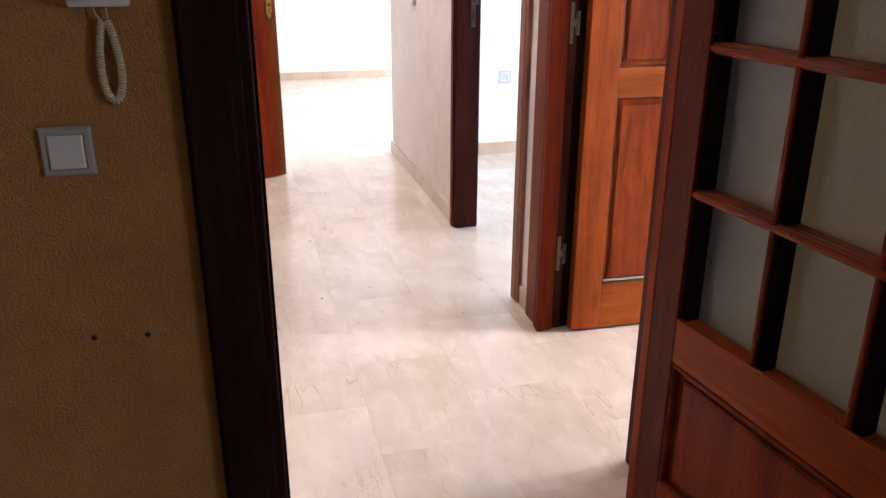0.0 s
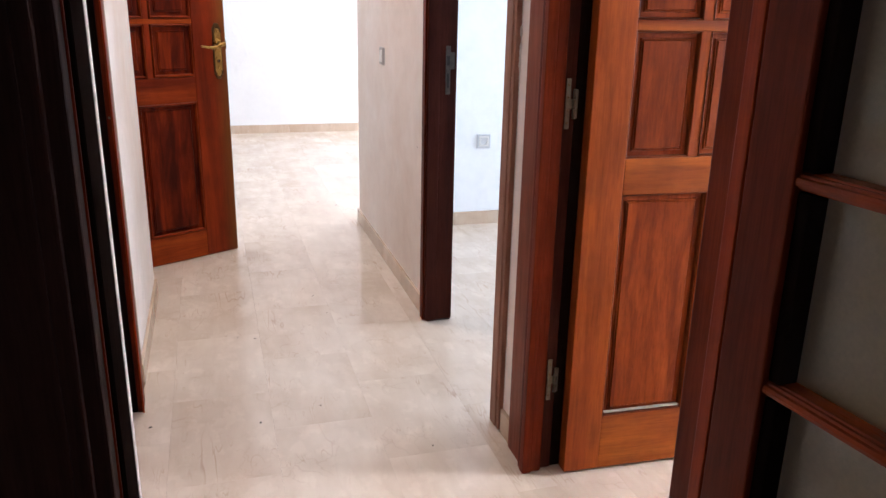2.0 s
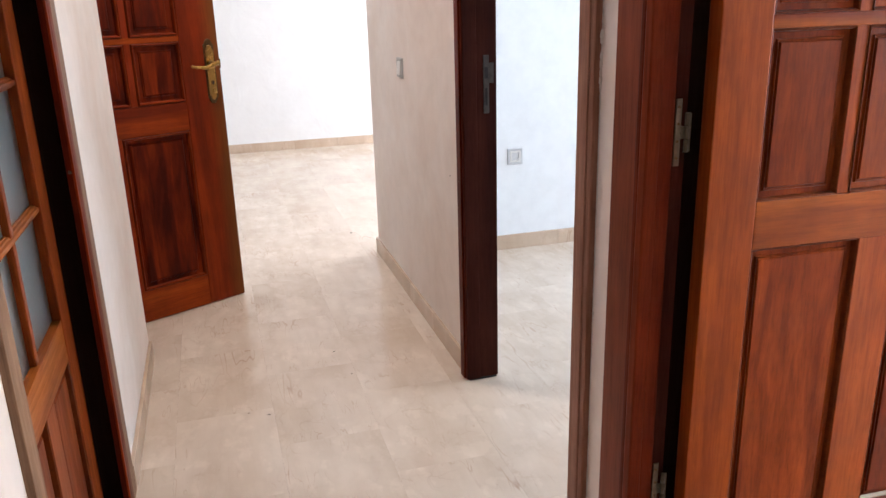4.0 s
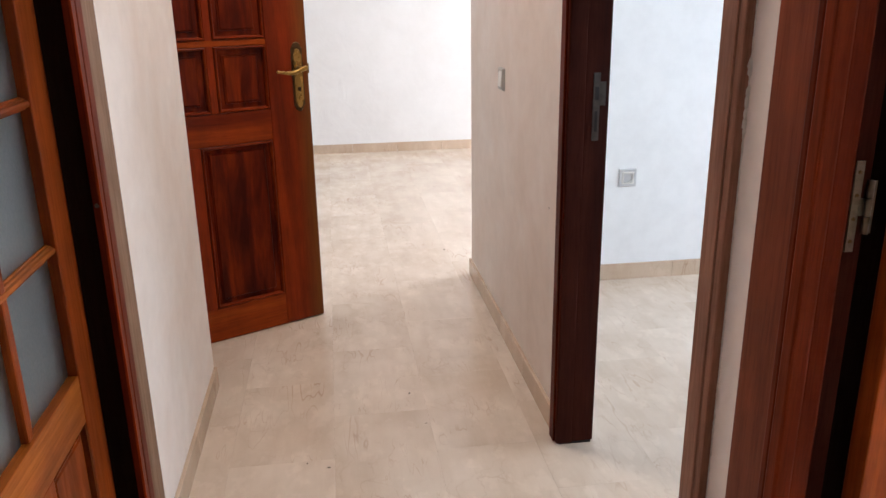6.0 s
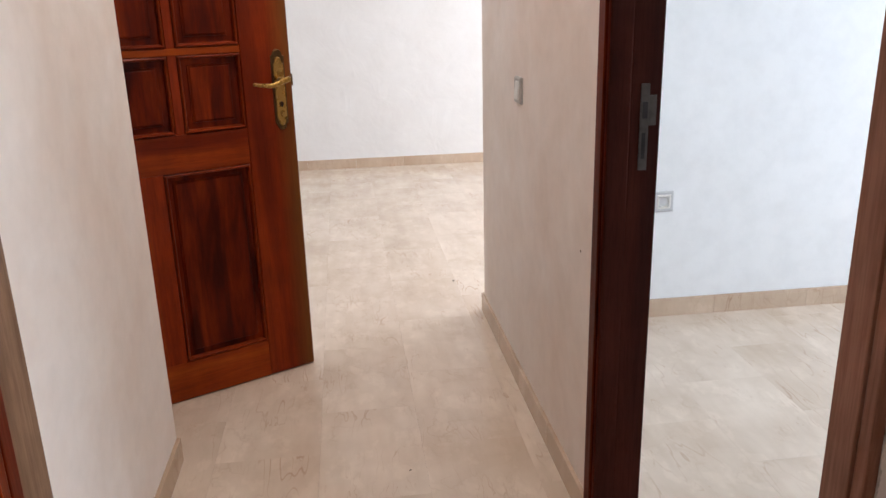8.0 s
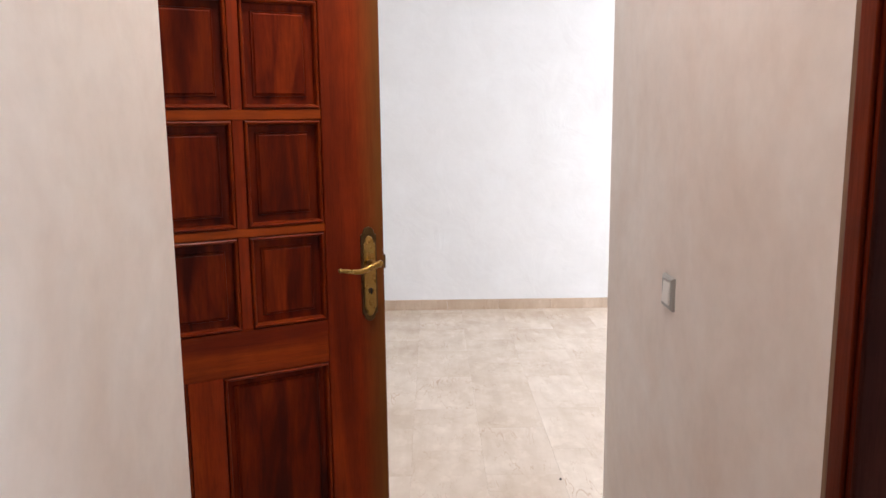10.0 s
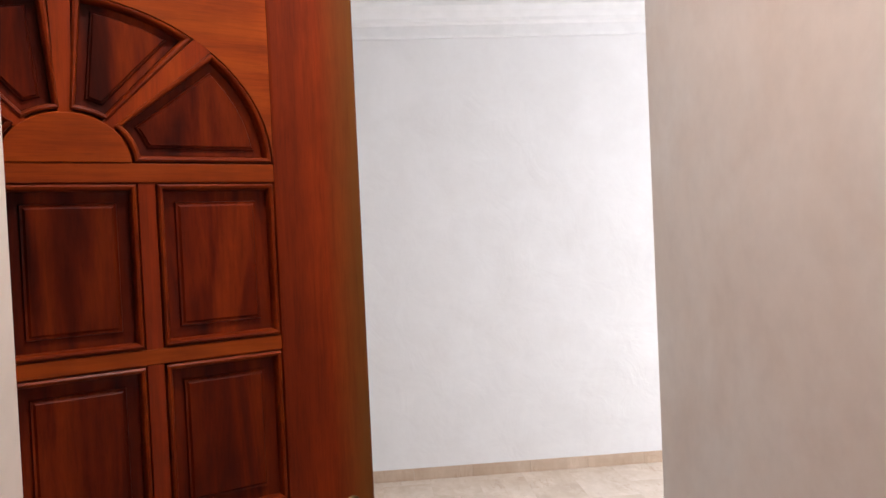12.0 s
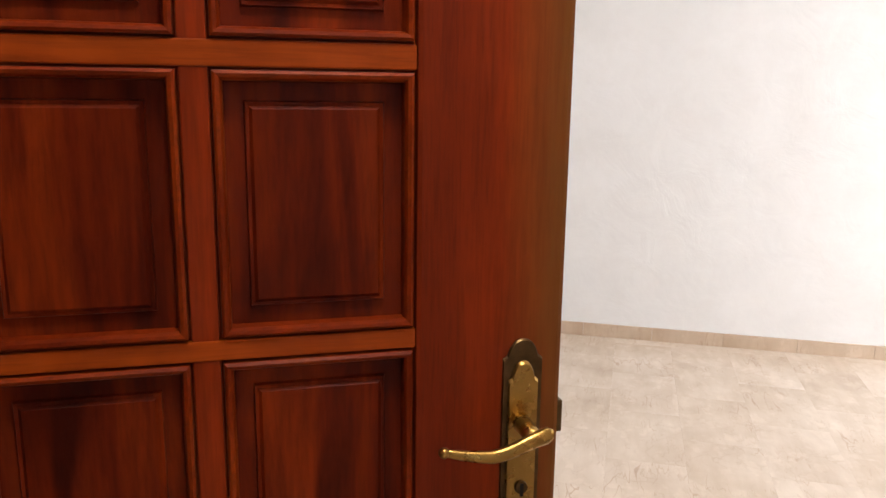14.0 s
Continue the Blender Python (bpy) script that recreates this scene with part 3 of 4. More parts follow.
def pale_ledge(leaf, u0, u1, z):
    """A pale strip lying on the lower moulding of a panel."""
    block("pale_ledge", LEDGE_PALE, u0 + 0.006, u1 - 0.006, 0.0005, 0.0125, z + 0.0105, z + 0.0135, leaf, 0.001)


def moulded_bar(parent, name, mat, x0, x1, z, high, depth):
    """A glazing bar along x: a rounded nose with a fillet above and below, run back to the leaf's far side."""
    half = high / 2
    nose = [(depth, half), (0.016, half), (0.0145, half * 0.82), (0.010, half * 0.78), (0.0085, half * 0.52), (0.004, half * 0.42), (0.0025, 0.0)]
    prof = nose + [(y, -dz) for y, dz in reversed(nose[:-1])]
    bm = bmesh.new()
    rings = [[(x, y, z + dz) for y, dz in prof] for x in (x0, x1)]
    loft(bm, rings)
    bm.faces.new([bm.verts.new(p) for p in rings[0]])
    finish(name, bm, mat, parent)


def glazed_leaf(m, width, stile, height, glass_z, rows, pitch, low_bottom, label, ws, upright=None, cols=3, pane_y=0.041, bar_wood=None, reveal_shade=None, lip=0.0, mullion=True, lock_stile=None, upright_wide=0.024):
    """Leaf with columns of frosted panes between moulded bars over raised panels; lip: width of the rebated edge on the hinge side."""
    leaf = empty("glazed_door", m)
    tagged(leaf, label, "door")
    u0, u1, bar = stile, width - (lock_stile or stile), 0.024
    top = glass_z + rows * pitch
    col = (u1 - u0 - (cols - 1) * upright_wide) / cols
    if lip:
        # Brighter lip and near-black groove carry the edge's light and shade in colour.
        block("edge_lip", ws[0], 0, lip, 0.001, TG - 0.012, 0.004, height, leaf, 0.003)
        block("edge_groove", FRAME_SHADE, lip, lip + 0.003, 0.006, TG - 0.001, 0.004, height, leaf)
        block("stile", upright or ws[0], lip + 0.003, u0, 0, TG, 0.004, height, leaf, 0.003)
    else:
        block("stile", upright or ws[0], 0, u0, 0, TG, 0.004, height, leaf, 0.003)
    block("stile", upright or ws[0], u1, width, 0, TG, 0.004, height, leaf, 0.003)
    block("bottom_rail", ws[1], u0, u1, 0.001, TG - 0.001, 0.004, low_bottom, leaf, 0.002)
    block("lock_rail", ws[1], u0, u1, 0.001, TG - 0.001, glass_z - 0.1, glass_z, leaf, 0.002)
    block("top_rail", ws[1], u0, u1, 0.001, TG - 0.001, top - bar, height, leaf, 0.002)
    if mullion:
        mid = (u0 + u1) / 2
        block("mullion", ws[0], mid - 0.04, mid + 0.04, 0.001, TG - 0.001, low_bottom, glass_z - 0.1, leaf, 0.002)
        raised_panel(leaf, u0, mid - 0.04, low_bottom, glass_z - 0.1, ws)
        raised_panel(leaf, mid + 0.04, u1, low_bottom, glass_z - 0.1, ws)
    else:
        raised_panel(leaf, u0, u1, low_bottom, glass_z - 0.1, ws)
    for k in range(1, cols):
        x = u0 + k * col + (k - 1) * upright_wide
        block("upright_bar", upright or ws[0], x, x + upright_wide, 0.006, TG - 0.002, glass_z, top - bar, leaf, 0.005)
    for r in range(1, rows):
        moulded_bar(leaf, "cross_bar", bar_wood or ws[1], u0, u1, glass_z + r * pitch - bar / 2, bar, TG - 0.003)
    for r in range(rows):
        for k in range(cols):
            x, z = u0 + k * (col + upright_wide), glass_z + r * pitch
            block("pane", GLASS, x - 0.004, x + col + 0.004, pane_y, pane_y + 0.004, z - 0.003, z + pitch - bar + 0.003, leaf)
            if reveal_shade:
                # an added near-black strip: the shade on the recess side of the pane
                block("glazing_bead", reveal_shade, x + 0.0002, x + 0.020, 0.009, pane_y - 0.0005, z, z + pitch - bar, leaf, 0.003)
    return leaf


# the far panelled door, standing open in the hall's end
ANG = 28.0
cs, sn = math.cos(radians(ANG)), math.sin(radians(ANG))
HINGE_S = -0.79
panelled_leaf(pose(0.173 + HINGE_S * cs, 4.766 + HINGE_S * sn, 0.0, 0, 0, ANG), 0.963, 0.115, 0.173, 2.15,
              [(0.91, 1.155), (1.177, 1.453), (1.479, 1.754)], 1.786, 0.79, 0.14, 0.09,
              "reddish mahogany panelled door with fan top, standing open", RED, 1.045, RED_TAN_EDGE)
# the panelled door of the room at the hall's start
leaf_r = panelled_leaf(pose(1.135, 2.492, 0.006, 0, 0, -2.0), 0.80, 0.105, 0.105, 2.15,
                       [(0.909, 1.225), (1.25, 1.51), (1.535, 1.78)], 1.81, 0.814, 0.17, 0.1,
                       "orange-brown mahogany panelled door, standing wide open", ORANGE)
mid_r = (0.105 + 0.695) / 2
pale_ledge(leaf_r, 0.105, mid_r - 0.05, 0.17)
pale_ledge(leaf_r, mid_r + 0.05, 0.695, 0.17)
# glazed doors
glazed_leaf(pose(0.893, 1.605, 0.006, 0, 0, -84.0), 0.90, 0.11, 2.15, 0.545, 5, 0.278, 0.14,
                         "dark mahogany door with frosted panes, folded open into the entry", (RED[0], RED[1], RED[0], RED[3]), UPRIGHT_SHADE,
                         bar_wood=BAR_LIT, reveal_shade=FRAME_SHADE, lip=0.026, mullion=False, lock_stile=0.15, upright_wide=0.014)
study_leaf = glazed_leaf(pose(-0.098, 2.499, 0.006, 0, 0, 90.0), 0.657, 0.095, 2.15, 0.635, 5, 0.265, 0.14,
                         "mahogany door with frosted glass panes, closed", ORANGE, None, 2, 0.020)


pale_ledge(study_leaf, 0.369, 0.562, 0.14)


# ---------- door frames ----------
def frame_thing(name, label):
    f = empty(name, pose(0, 0, 0))
    tagged(f, label, "door frame", "", "structure")
    return f


def frames():
    top = DOOR_H + 0.05
    # first doorway, dark
    f = frame_thing("door_frame_entry", "dark stained wooden frame of the first doorway")
    for side, lo, hi, stop in (("l", 0.0, 0.097, 0.105), ("r", 0.985, 1.02, 0.975)):
        if side == "l":
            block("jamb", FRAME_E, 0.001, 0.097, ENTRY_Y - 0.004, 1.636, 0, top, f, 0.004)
        else:
            block("jamb", FRAME_R, lo + 0.001, hi - 0.001, ENTRY_Y + 0.012, 1.70, 0, top, f, 0.004)
        if side == "l":
            block("arris", FRAME_R, 0.01, 0.099, 1.6365, 1.6425, 0, top, f, 0.002)
            # Stop coloured near black for its unlit face.
            block("stop", FRAME_SHADE, 0.01, stop, 1.643, 1.738, 0, top, f, 0.002)
            block("plaster_edge", WALL_CREAM, 0.01, stop + 0.001, 1.7385, 1.759, 0, top, f, 0.003)
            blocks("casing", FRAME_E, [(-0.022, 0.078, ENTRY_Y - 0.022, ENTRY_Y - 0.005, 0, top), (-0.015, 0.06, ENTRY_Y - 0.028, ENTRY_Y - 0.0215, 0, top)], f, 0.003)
        else:
            block("stop", FRAME_R, stop, 1.01, 1.702, HALL_Y + 0.004, 0, top, f, 0.004)
            block("casing", FRAME_D, 0.99, 1.08, ENTRY_Y - 0.022, ENTRY_Y - 0.005, 0, top, f, 0.003)
    block("head", FRAME_D, 0.0, 1.02, ENTRY_Y - 0.004, HALL_Y, DOOR_H, top - 0.002, f, 0.004)
    # glazed door in the left wall
    f = frame_thing("door_frame_study", "dark red-brown wooden frame of the glazed side door")
    # Inner jamb coloured near black, as the shaded gap beside the leaf.
    block("jamb", FRAME_SHADE, -0.165, -0.054, 3.163, 3.184, 0, top, f, 0.002)
    block("jamb_front", FRAME_R, -0.0535, -0.037, 3.158, 3.184, 0, top, f, 0.003)
    # Thin strip of brighter red: the bevel's highlight painted on the edge.
    block("arris", RED[0], -0.0405, -0.035, 3.154, 3.1575, 0, top, f, 0.0015)
    block("jamb", FRAME_D, -0.165, XL - 0.002, 2.473, 2.496, 0, top, f, 0.004)
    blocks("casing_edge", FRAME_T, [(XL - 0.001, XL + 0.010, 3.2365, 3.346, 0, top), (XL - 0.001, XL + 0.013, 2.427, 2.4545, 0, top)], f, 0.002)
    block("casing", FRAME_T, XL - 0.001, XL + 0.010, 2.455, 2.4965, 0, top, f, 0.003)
    blocks("casing", FRAME_R, [(XL - 0.001, XL + 0.014, 3.1845, 3.236, 0, top), (XL + 0.0135, XL + 0.020, 3.190, 3.226, 0, top)], f, 0.003)
    block("head", FRAME_D, -0.165, -0.03, 2.497, 3.162, DOOR_H, top - 0.002, f, 0.004)
    # panelled door in the right wall
    f = frame_thing("door_frame_kitchen", "reddish brown wooden door frame with steel hinges")
    blocks("jamb", FRAME_R, [(1.022, 1.05, 2.526, 2.553, 0, top), (1.0495, 1.08, 2.531, 2.553, 0, top)], f, 0.004)
    # Strips darkened in colour for the shade between jamb and leaf.
    block("jamb_rebate", FRAME_D, 1.0805, 1.114, 2.545, 2.5545, 0, top, f, 0.001)
    block("jamb_groove", FRAME_SHADE, 1.1145, 1.17, 2.549, 2.5545, 0, top, f, 0.001)
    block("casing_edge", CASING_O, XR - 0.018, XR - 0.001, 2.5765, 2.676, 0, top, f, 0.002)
    blocks("casing", FRAME_R, [(XR - 0.02, XR - 0.001, 2.5535, 2.576, 0, top), (XR - 0.027, XR - 0.0195, 2.557, 2.572, 0, top)], f, 0.003)
    block("head", FRAME_R, 1.022, 1.17, HALL_Y + 0.005, 2.553, DOOR_H, top - 0.002, f, 0.004)
    for z in (0.285, 1.05, 1.85):
        hinge(f, 1.107, 2.541, z)
    # the next opening, no leaf in sight
    f = frame_thing("door_frame_bedroom", "dark brown wooden door frame with a steel strike plate")
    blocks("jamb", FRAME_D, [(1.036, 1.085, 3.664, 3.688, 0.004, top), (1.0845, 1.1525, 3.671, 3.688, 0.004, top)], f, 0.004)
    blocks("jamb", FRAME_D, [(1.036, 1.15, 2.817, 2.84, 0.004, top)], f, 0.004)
    # Casing face coloured with the sheen of the white wall opposite.
    block("casing", FRAME_SHEEN, XR - 0.017, XR - 0.001, 2.768, 2.789, 0.004, top, f, 0.003)
    block("casing", FRAME_SHEEN, XR - 0.02, XR - 0.001, 2.7895, 2.838, 0.004, top, f, 0.003)
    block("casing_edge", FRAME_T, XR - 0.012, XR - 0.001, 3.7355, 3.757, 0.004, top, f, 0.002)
    blocks("casing", FRAME_R, [(XR - 0.017, XR - 0.001, 3.669, 3.735, 0.004, top), (XR - 0.024, XR - 0.0165, 3.68, 3.722, 0.004, top)], f, 0.003)
    block("head", FRAME_D, 1.036, 1.15, 2.84, 3.664, DOOR_H, top - 0.002, f, 0.004)
    # Black block under the jamb stands in for the shadow in the gap.
    block("foot_gap_shade", BLACK, 1.045, 1.145, 3.667, 3.686, 0.0, 0.0045, f)
    blocks("strike_plate", STRIKE, [(1.107, 1.126, 3.6685, 3.6715, 0.94, 1.122), (1.1255, 1.142, 3.669, 3.6713, 1.035, 1.098)], f, 0.001)
    blocks("strike_hole", BLACK, [(1.111, 1.122, 3.6675, 3.6695, 1.05, 1.085), (1.112, 1.120, 3.6675, 3.6695, 0.965, 1.02)], f)
    # the far panelled door's frame
    f = frame_thing("door_frame_recess", "dark wooden frame of the far panelled door")
    block("jamb", FRAME_D, -0.80, -0.68, CORNER_L + 0.062, CORNER_L + 0.09, 0, top, f, 0.003)
    block("jamb", FRAME_D, -0.80, -0.68, CORNER_L + 1.03, CORNER_L + 1.058, 0, top, f, 0.003)
    block("head", FRAME_D, -0.80, -0.68, CORNER_L + 0.062, CORNER_L + 1.058, DOOR_H, top - 0.002, f, 0.003)


frames()


# ---------- fittings ----------
def rocker_switch(name, m, w, label, big=False):
    """Wall switch facing -y locally: bevelled plate, recessed rocker."""
    f = empty(name, m)
    tagged(f, label, "light switch")
    bm = bmesh.new()
    h = w / 2

    def sq(r, y):
        return [(-r, y, -r), (r, y, -r), (r, y, r), (-r, y, r)]
    loft(bm, [sq(h, 0), sq(h, -0.006), sq(h - 0.004, -0.010), sq(h * 0.74, -0.010), sq(h * 0.72, -0.006)])
    finish("plate", bm, PLASTIC_G if big else PLASTIC, f)
    bm = bmesh.new()
    r = h * 0.68
    pts = [[(-r, -0.004, -r), (r, -0.004, -r), (r, -0.004, r), (-r, -0.004, r)], [(-r, -0.013, -r), (r, -0.013, -r), (r, -0.009, r), (-r, -0.009, r)], [(-r + 0.003, -0.0145, -r + 0.003), (r - 0.003, -0.0145, -r + 0.003), (r - 0.003, -0.0105, r - 0.003), (-r + 0.003, -0.0105, r - 0.003)]]
    loft(bm, pts)
    finish("rocker", bm, PLASTIC, f)
    return f


rocker_switch("light_switch", pose(XR, 4.565, 1.02, 0, 0, -90), 0.082, "grey framed white light switch on the cream hall wall", True)
rocker_switch("light_switch", pose(-0.213, ENTRY_Y, 0.945, 0, 0, 0), 0.082, "grey framed light switch on the ochre wall", True)


def socket(m):
    f = empty("wall_socket", m)
    tagged(f, "white plastic power socket in a grey frame on white wall", "socket")
    h = 0.042
    bm = bmesh.new()

    def sq(r, y):
        return [(-r, y, -r), (r, y, -r), (r, y, r), (-r, y, r)]
    loft(bm, [sq(h, 0), sq(h, -0.007), sq(h - 0.004, -0.011), sq(h * 0.7, -0.011), sq(h * 0.68, -0.008)])
    finish("plate", bm, PLASTIC_L, f)
    bm = bmesh.new()

    def ring(r, y):
        return [(r * math.cos(k * math.pi / 12), y, r * math.sin(k * math.pi / 12)) for k in range(24)]
    loft(bm, [sq(0.0285, -0.006), sq(0.0285, -0.012), sq(0.0265, -0.0135), sq(0.0215, -0.0135)], cap=False)
    loft(bm, [ring(0.0218, -0.0134), ring(0.0205, -0.0132), ring(0.0195, -0.004)])
    finish("cup", bm, PLASTIC, f)
    bm = bmesh.new()
    for dx in (-0.0095, 0.0095):
        bmesh.ops.create_cone(bm, cap_ends=True, segments=12, radius1=0.003, radius2=0.003, depth=0.002, matrix=Matrix.Translation((dx, -0.0035, 0)) @ Matrix.Rotation(radians(90), 4, "X"))
    finish("contact_hole", bm, BLACK, f)


socket(pose(1.753, 5.05, 0.5))


def intercom():
    f = empty("intercom", pose(-0.125, ENTRY_Y, 1.175))
    tagged(f, "white wall intercom handset with a hanging coiled cord", "intercom")
    block("base", PLASTIC, -0.05, 0.042, -0.03, 0, 0, 0.21, f, 0.006)
    block("handset", PLASTIC, -0.045, -0.005, -0.062, -0.0305, 0.012, 0.2, f, 0.01)
    bm = bmesh.new()
    box(bm, 0.008, 0.034, -0.034, -0.0295, 0.03, 0.055, 0.002)
    finish("button", bm, PLASTIC_G, f)
    # coiled cord: a thick loop with turns, hung from two thin leads

    def sweep(pts, radius, seg=8):
        bm = bmesh.new()
        rings = []
        for i, p in enumerate(pts):
            d = (Vector(pts[min(i + 1, len(pts) - 1)]) - Vector(pts[max(i - 1, 0)])).normalized()
            side = d.cross(Vector((0, 1, 0.01))).normalized()
            up = side.cross(d)
            rings.append([Vector(p) + radius * (math.cos(2 * math.pi * k / seg) * side + math.sin(2 * math.pi * k / seg) * up) for k in range(seg)])
        loft(bm, rings)
        return bm
    # a narrow hanging loop, stepped evenly along its length
    loop = [Vector((-0.0145 * math.sin(a) * (1.0 - 0.25 * math.cos(a)), -0.014, -0.084 + 0.064 * math.cos(a))) for a in (math.radians(14 + 332 * i / 400) for i in range(401))]
    run = [0.0]
    for a, b in zip(loop, loop[1:]):
        run.append(run[-1] + (b - a).length)
    path = []
    k = 0
    for i in range(81):
        while k < 399 and run[k + 1] < run[-1] * i / 80:
            k += 1
        path.append(loop[k])
    coil = []
    turns = 58
    for i in range(turns * 8 + 1):
        s = i / (turns * 8)
        k = min(int(s * 80), 79)
        a, b = Vector(path[k]), Vector(path[k + 1])
        p = a.lerp(b, s * 80 - k)
        d = (b - a).normalized()
        side = d.cross(Vector((0, 1, 0.01))).normalized()
        up = side.cross(d)
        ang = 2 * math.pi * i / 8
        coil.append(p + 0.0046 * (math.cos(ang) * side + math.sin(ang) * up))
    finish("coiled_cord", sweep(coil, 0.0025, 5), CORD, f, True)
    finish("lead", sweep([(-0.016, -0.012, 0.002), (-0.012, -0.013, -0.012), (-0.004, -0.014, -0.024)], 0.0018, 6), CORD, f, True)
    finish("lead", sweep([(0.004, -0.012, 0.002), (0.005, -0.013, -0.012), (0.004, -0.014, -0.024)], 0.0016, 6), CORD, f, True)


intercom()


def ceiling_lamp(x, y):
    """Round flush lamp: a base disc and an opal bowl open at the bottom."""
    f = empty("ceiling_lamp", pose(x, y, H))
    tagged(f, "white round flush ceiling lamp with an opal bowl", "lamp")

    def ring(r, z):
        return [(r * math.cos(k * math.pi / 16), r * math.sin(k * math.pi / 16), z) for k in range(32)]
    bm = bmesh.new()
    loft(bm, [ring(0.10, 0.0), ring(0.10, -0.02), ring(0.085, -0.03)])
    finish("base", bm, PLASTIC, f, False)
    bm = bmesh.new()
    loft(bm, [ring(0.195, -0.005), ring(0.20, -0.06), ring(0.195, -0.11), ring(0.19, -0.11), ring(0.194, -0.06), ring(0.189, -0.005)], cap=False)
    finish("bowl_rim", bm, PLASTIC, f, True)


ceiling_lamp(0.5, 4.2)


def wall_hole(x, z):
    bm = bmesh.new()
    bmesh.ops.create_cone(bm, cap_ends=True, segments=14, radius1=0.006, radius2=0.0045, depth=0.004, matrix=Matrix.Translation((x, ENTRY_Y - 0.001, z)) @ Matrix.Rotation(radians(90), 4, "X"))
    ob = finish("wall_plug", bm, BLACK)
    tagged(ob, "dark empty plastic plug in the ochre wall", "wall plug", "plugs in the ochre wall")


wall_hole(-0.221, 0.599)
wall_hole(-0.130, 0.594)


def crumb(x, y, size, turn):
    """A tiny dark chip of dirt on the floor."""
    bm = bmesh.new()
    bmesh.ops.create_icosphere(bm, subdivisions=1, radius=size)
    for vert in bm.verts:
        vert.co.x *= 1.9
        vert.co.z *= 0.35
        vert.co *= 1 + 0.35 * noise.noise(vert.co * 300 + Vector((x * 9, y * 9, 0)))
    ob = finish("dirt_crumb", bm, BLACK)
    ob.matrix_world = pose(x, y, size * 0.3, 0, 0, turn)
    tagged(ob, "tiny dark crumb of dirt on the marble floor", "dirt", "crumbs on the floor")


for x, y, size, turn in ((0.622, 4.07, 0.003, 20), (0.969, 5.65, 0.0055, 70), (0.655, 3.86, 0.0022, 40), (0.278, 3.687, 0.0022, 80), (0.342, 3.656, 0.003, 10),
                         (-0.012, 3.053, 0.004, 30), (0.321, 2.998, 0.0035, 75), (0.519, 3.064, 0.0025, 0), (0.815, 2.736, 0.0025, 60)):
    crumb(x, y, size, turn)


def filler_bead():
    """Rough white filler squeezed out along the joint of a door casing and the wall."""
    rng = random.Random(9)
    bm = bmesh.new()
    z = 0.1
    while z < 2.15:
        big = 1.09 < z < 1.24 and rng.random() < 0.45
        r = rng.uniform(0.003, 0.0055) if big else rng.uniform(0.0008, 0.0018)
        made = bmesh.ops.create_icosphere(bm, subdivisions=1, radius=r, matrix=Matrix.Translation((XR - 0.001, 2.7675 + rng.uniform(-0.001, 0.002), z)))
        for vert in made["verts"]:
            vert.co.z += (vert.co.z - z) * rng.uniform(0.6, 2.2)
            vert.co.x += rng.uniform(-0.3, 0.3) * r
        z += r * rng.uniform(1.6, 3.4)
    tagged(finish("wall_filler", bm, PUTTY), "rough white filler along the door casing", "filler")


filler_bead()


def mark(name, m, r, mat, label, kind):
    bm = bmesh.new()
    bmesh.ops.create_icosphere(bm, subdivisions=1, radius=r)
    for vert in bm.verts:
        vert.co.y *= 0.4
        vert.co *= 1 + 0.4 * noise.noise(vert.co * 200)
    ob = finish(name, bm, mat)
    ob.matrix_world = m
    tagged(ob, label, kind)


mark("wall_nick", pose(XR, 3.877, 0.699, 0, 0, -90), 0.0035, FRAME_D, "small dark nick in the cream hall wall", "nick")
mark("nail_head", pose(-0.046, 3.157, 0.95, 0, 0, 0), 0.005, STEEL, "small bare metal nail in the door frame", "nail")

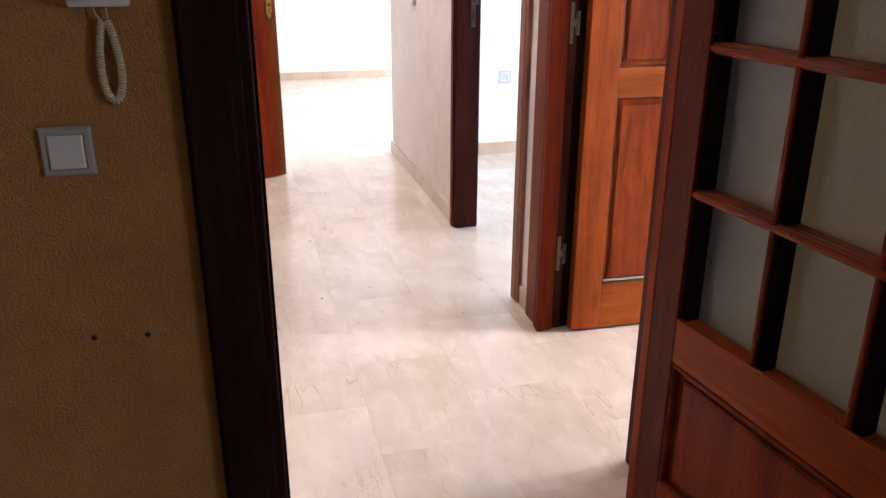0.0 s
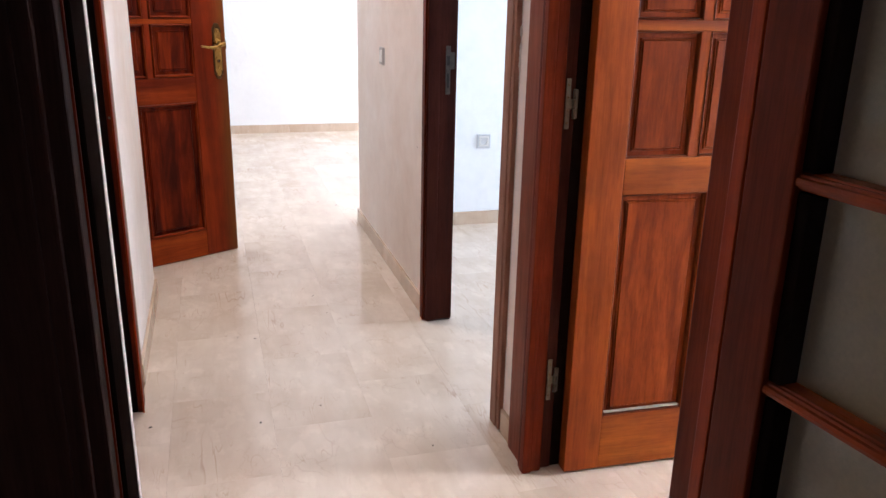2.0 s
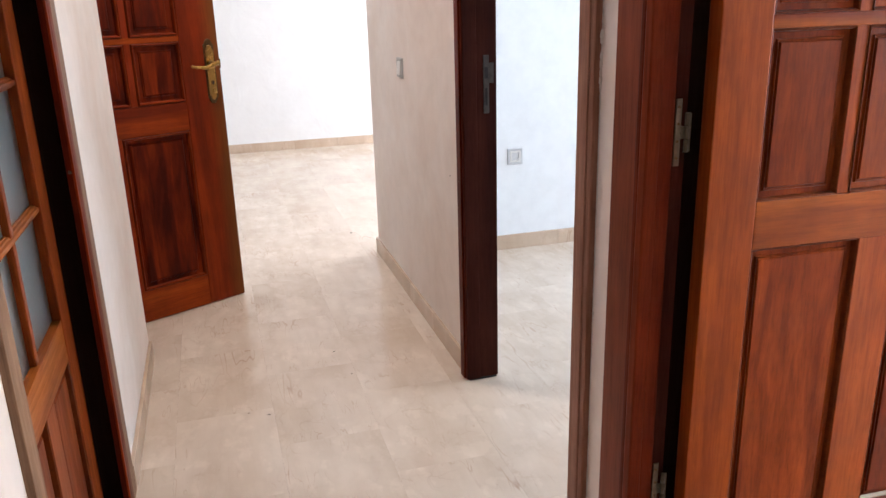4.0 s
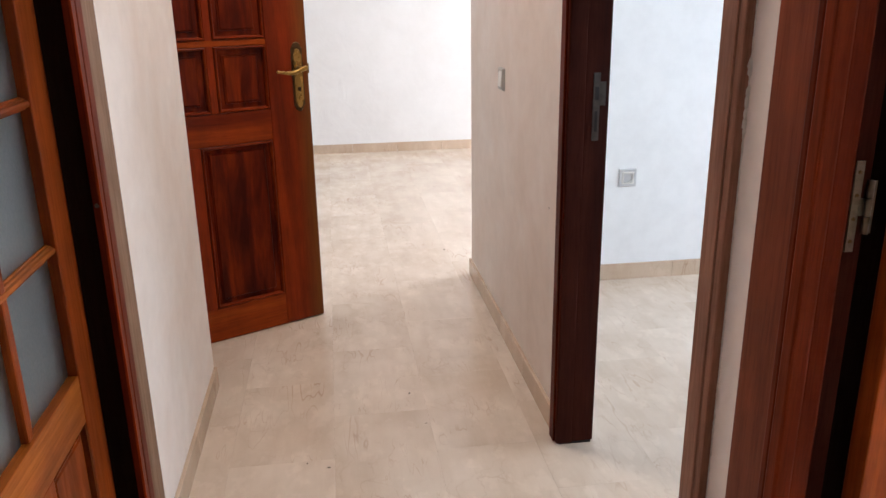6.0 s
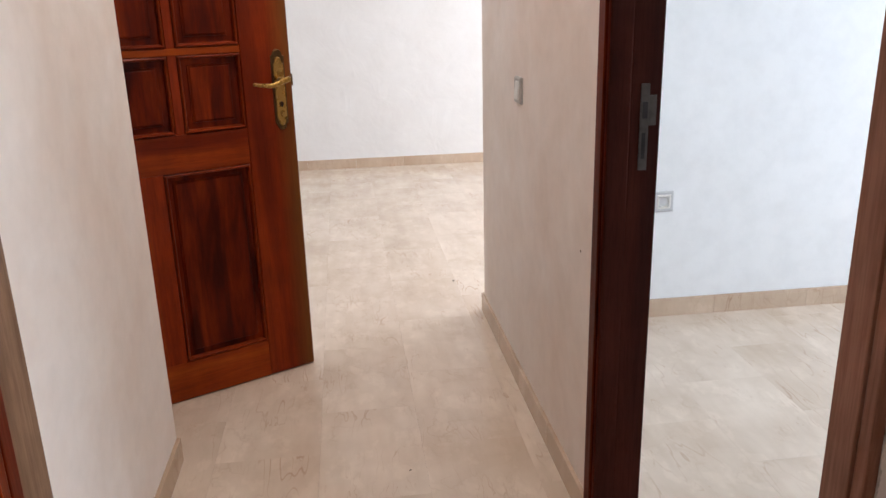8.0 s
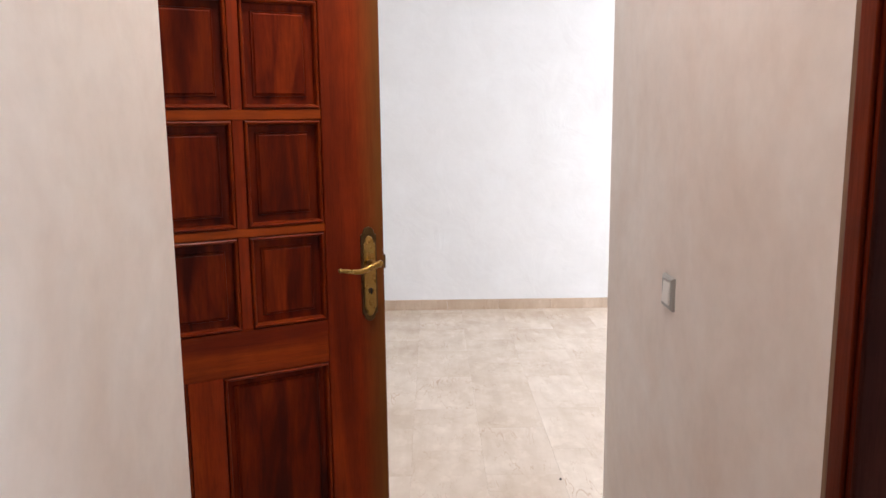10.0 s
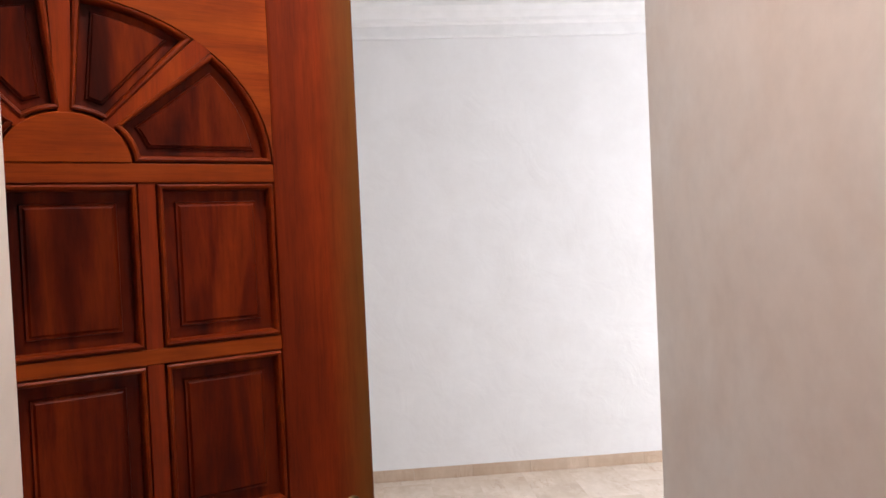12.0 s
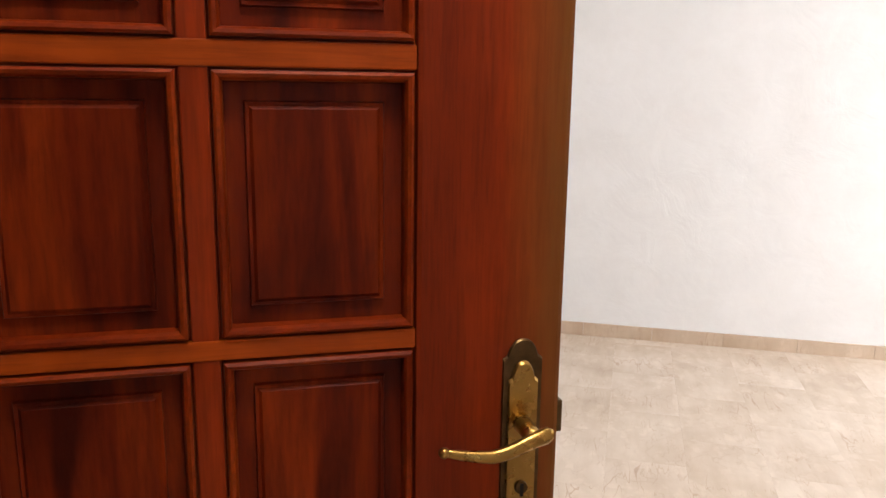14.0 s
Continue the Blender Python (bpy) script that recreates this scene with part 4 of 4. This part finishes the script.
# ---------- skirting and floor tiles ----------
def skirting(name, along, fixed, a, b, out, label, mat=SKIRT):
    """A row of marble skirting tiles 0.08 high along x or y; out: the way they stand off the wall."""
    holder = empty(name, pose(0, 0, 0))
    structure(holder, label)
    n = max(1, round((b - a) / 0.4))
    step = (b - a) / n
    th = 0.012
    lo, hi = (fixed, fixed + th) if out > 0 else (fixed - th, fixed)
    for i in range(n):
        p, q = a + i * step + 0.0006, a + (i + 1) * step - 0.0006
        if along == "y":
            block("skirting_tile", mat, lo, hi, p, q, 0.0, 0.078, holder, 0.0015)
        else:
            block("skirting_tile", mat, p, q, lo, hi, 0.0, 0.078, holder, 0.0015)


skirting("baseboard_hall_right", "y", XR, 3.759, CORNER_R, -1, "cream marble skirting along the hall wall")
skirting("baseboard_hall_corner", "x", CORNER_R, XR - 0.012, 2.6, 1, "cream marble skirting in the far room")
skirting("baseboard_hall_strip", "y", XR, 2.678, 2.766, -1, "cream marble skirting between two door frames")
skirting("baseboard_hall_left", "y", XL, 3.348, CORNER_L, 1, "cream marble skirting along the hall wall")
skirting("baseboard_far", "x", FAR_Y, -2.6, 6.5, -1, "cream marble skirting along the far wall")
skirting("baseboard_bedroom", "x", 5.05, 1.17, 4.5, -1, "cream marble skirting along the white wall")


def tiles():
    """Marble tiles of one size laid in running rows; alike tiles share one mesh."""
    tw, tl, gap = TILE_W, TILE_L, 0.00025
    bm = bmesh.new()
    box(bm, gap / 2, tw - gap / 2, gap / 2, tl - gap / 2, -0.02, 0.0)
    first = finish("floor_tile", bm, MARBLE, bpy.data.objects["floor"])
    me = first.data
    rng = random.Random(4)
    near, far = [], []
    x = 0.05 - 11 * tw
    col = 0
    while x < 6.4:
        y = -2.55 + (tl * 0.5 if col % 2 else 0.0)
        while y < FAR_Y:
            hall = -0.9 < x < 2.6 and 0.9 < y < 8.3
            (near if hall else far).append((x, y))
            y += tl
        x += tw
        col += 1
    near.sort(key=lambda p: abs(p[0] - 0.5) * 1.5 + abs(p[1] - 3.6))
    near, more = near[:290], near[290:]
    for i, (px, py) in enumerate(near):
        ob = first if i == 0 else new("floor_tile", me)
        ob.parent = bpy.data.objects["floor"]
        ob.location = (px, py, rng.uniform(-0.00012, 0.00012))
    bm = bmesh.new()
    for px, py in far + more:
        box(bm, px + gap / 2, px + tw - gap / 2, py + gap / 2, py + tl - gap / 2, -0.02, 0.0)
    rest = finish("floor_tiles_beyond", bm, MARBLE, bpy.data.objects["floor"])
    tagged(rest, kind="stuff")


TILE_W, TILE_L = 0.31, 0.50
tiles()
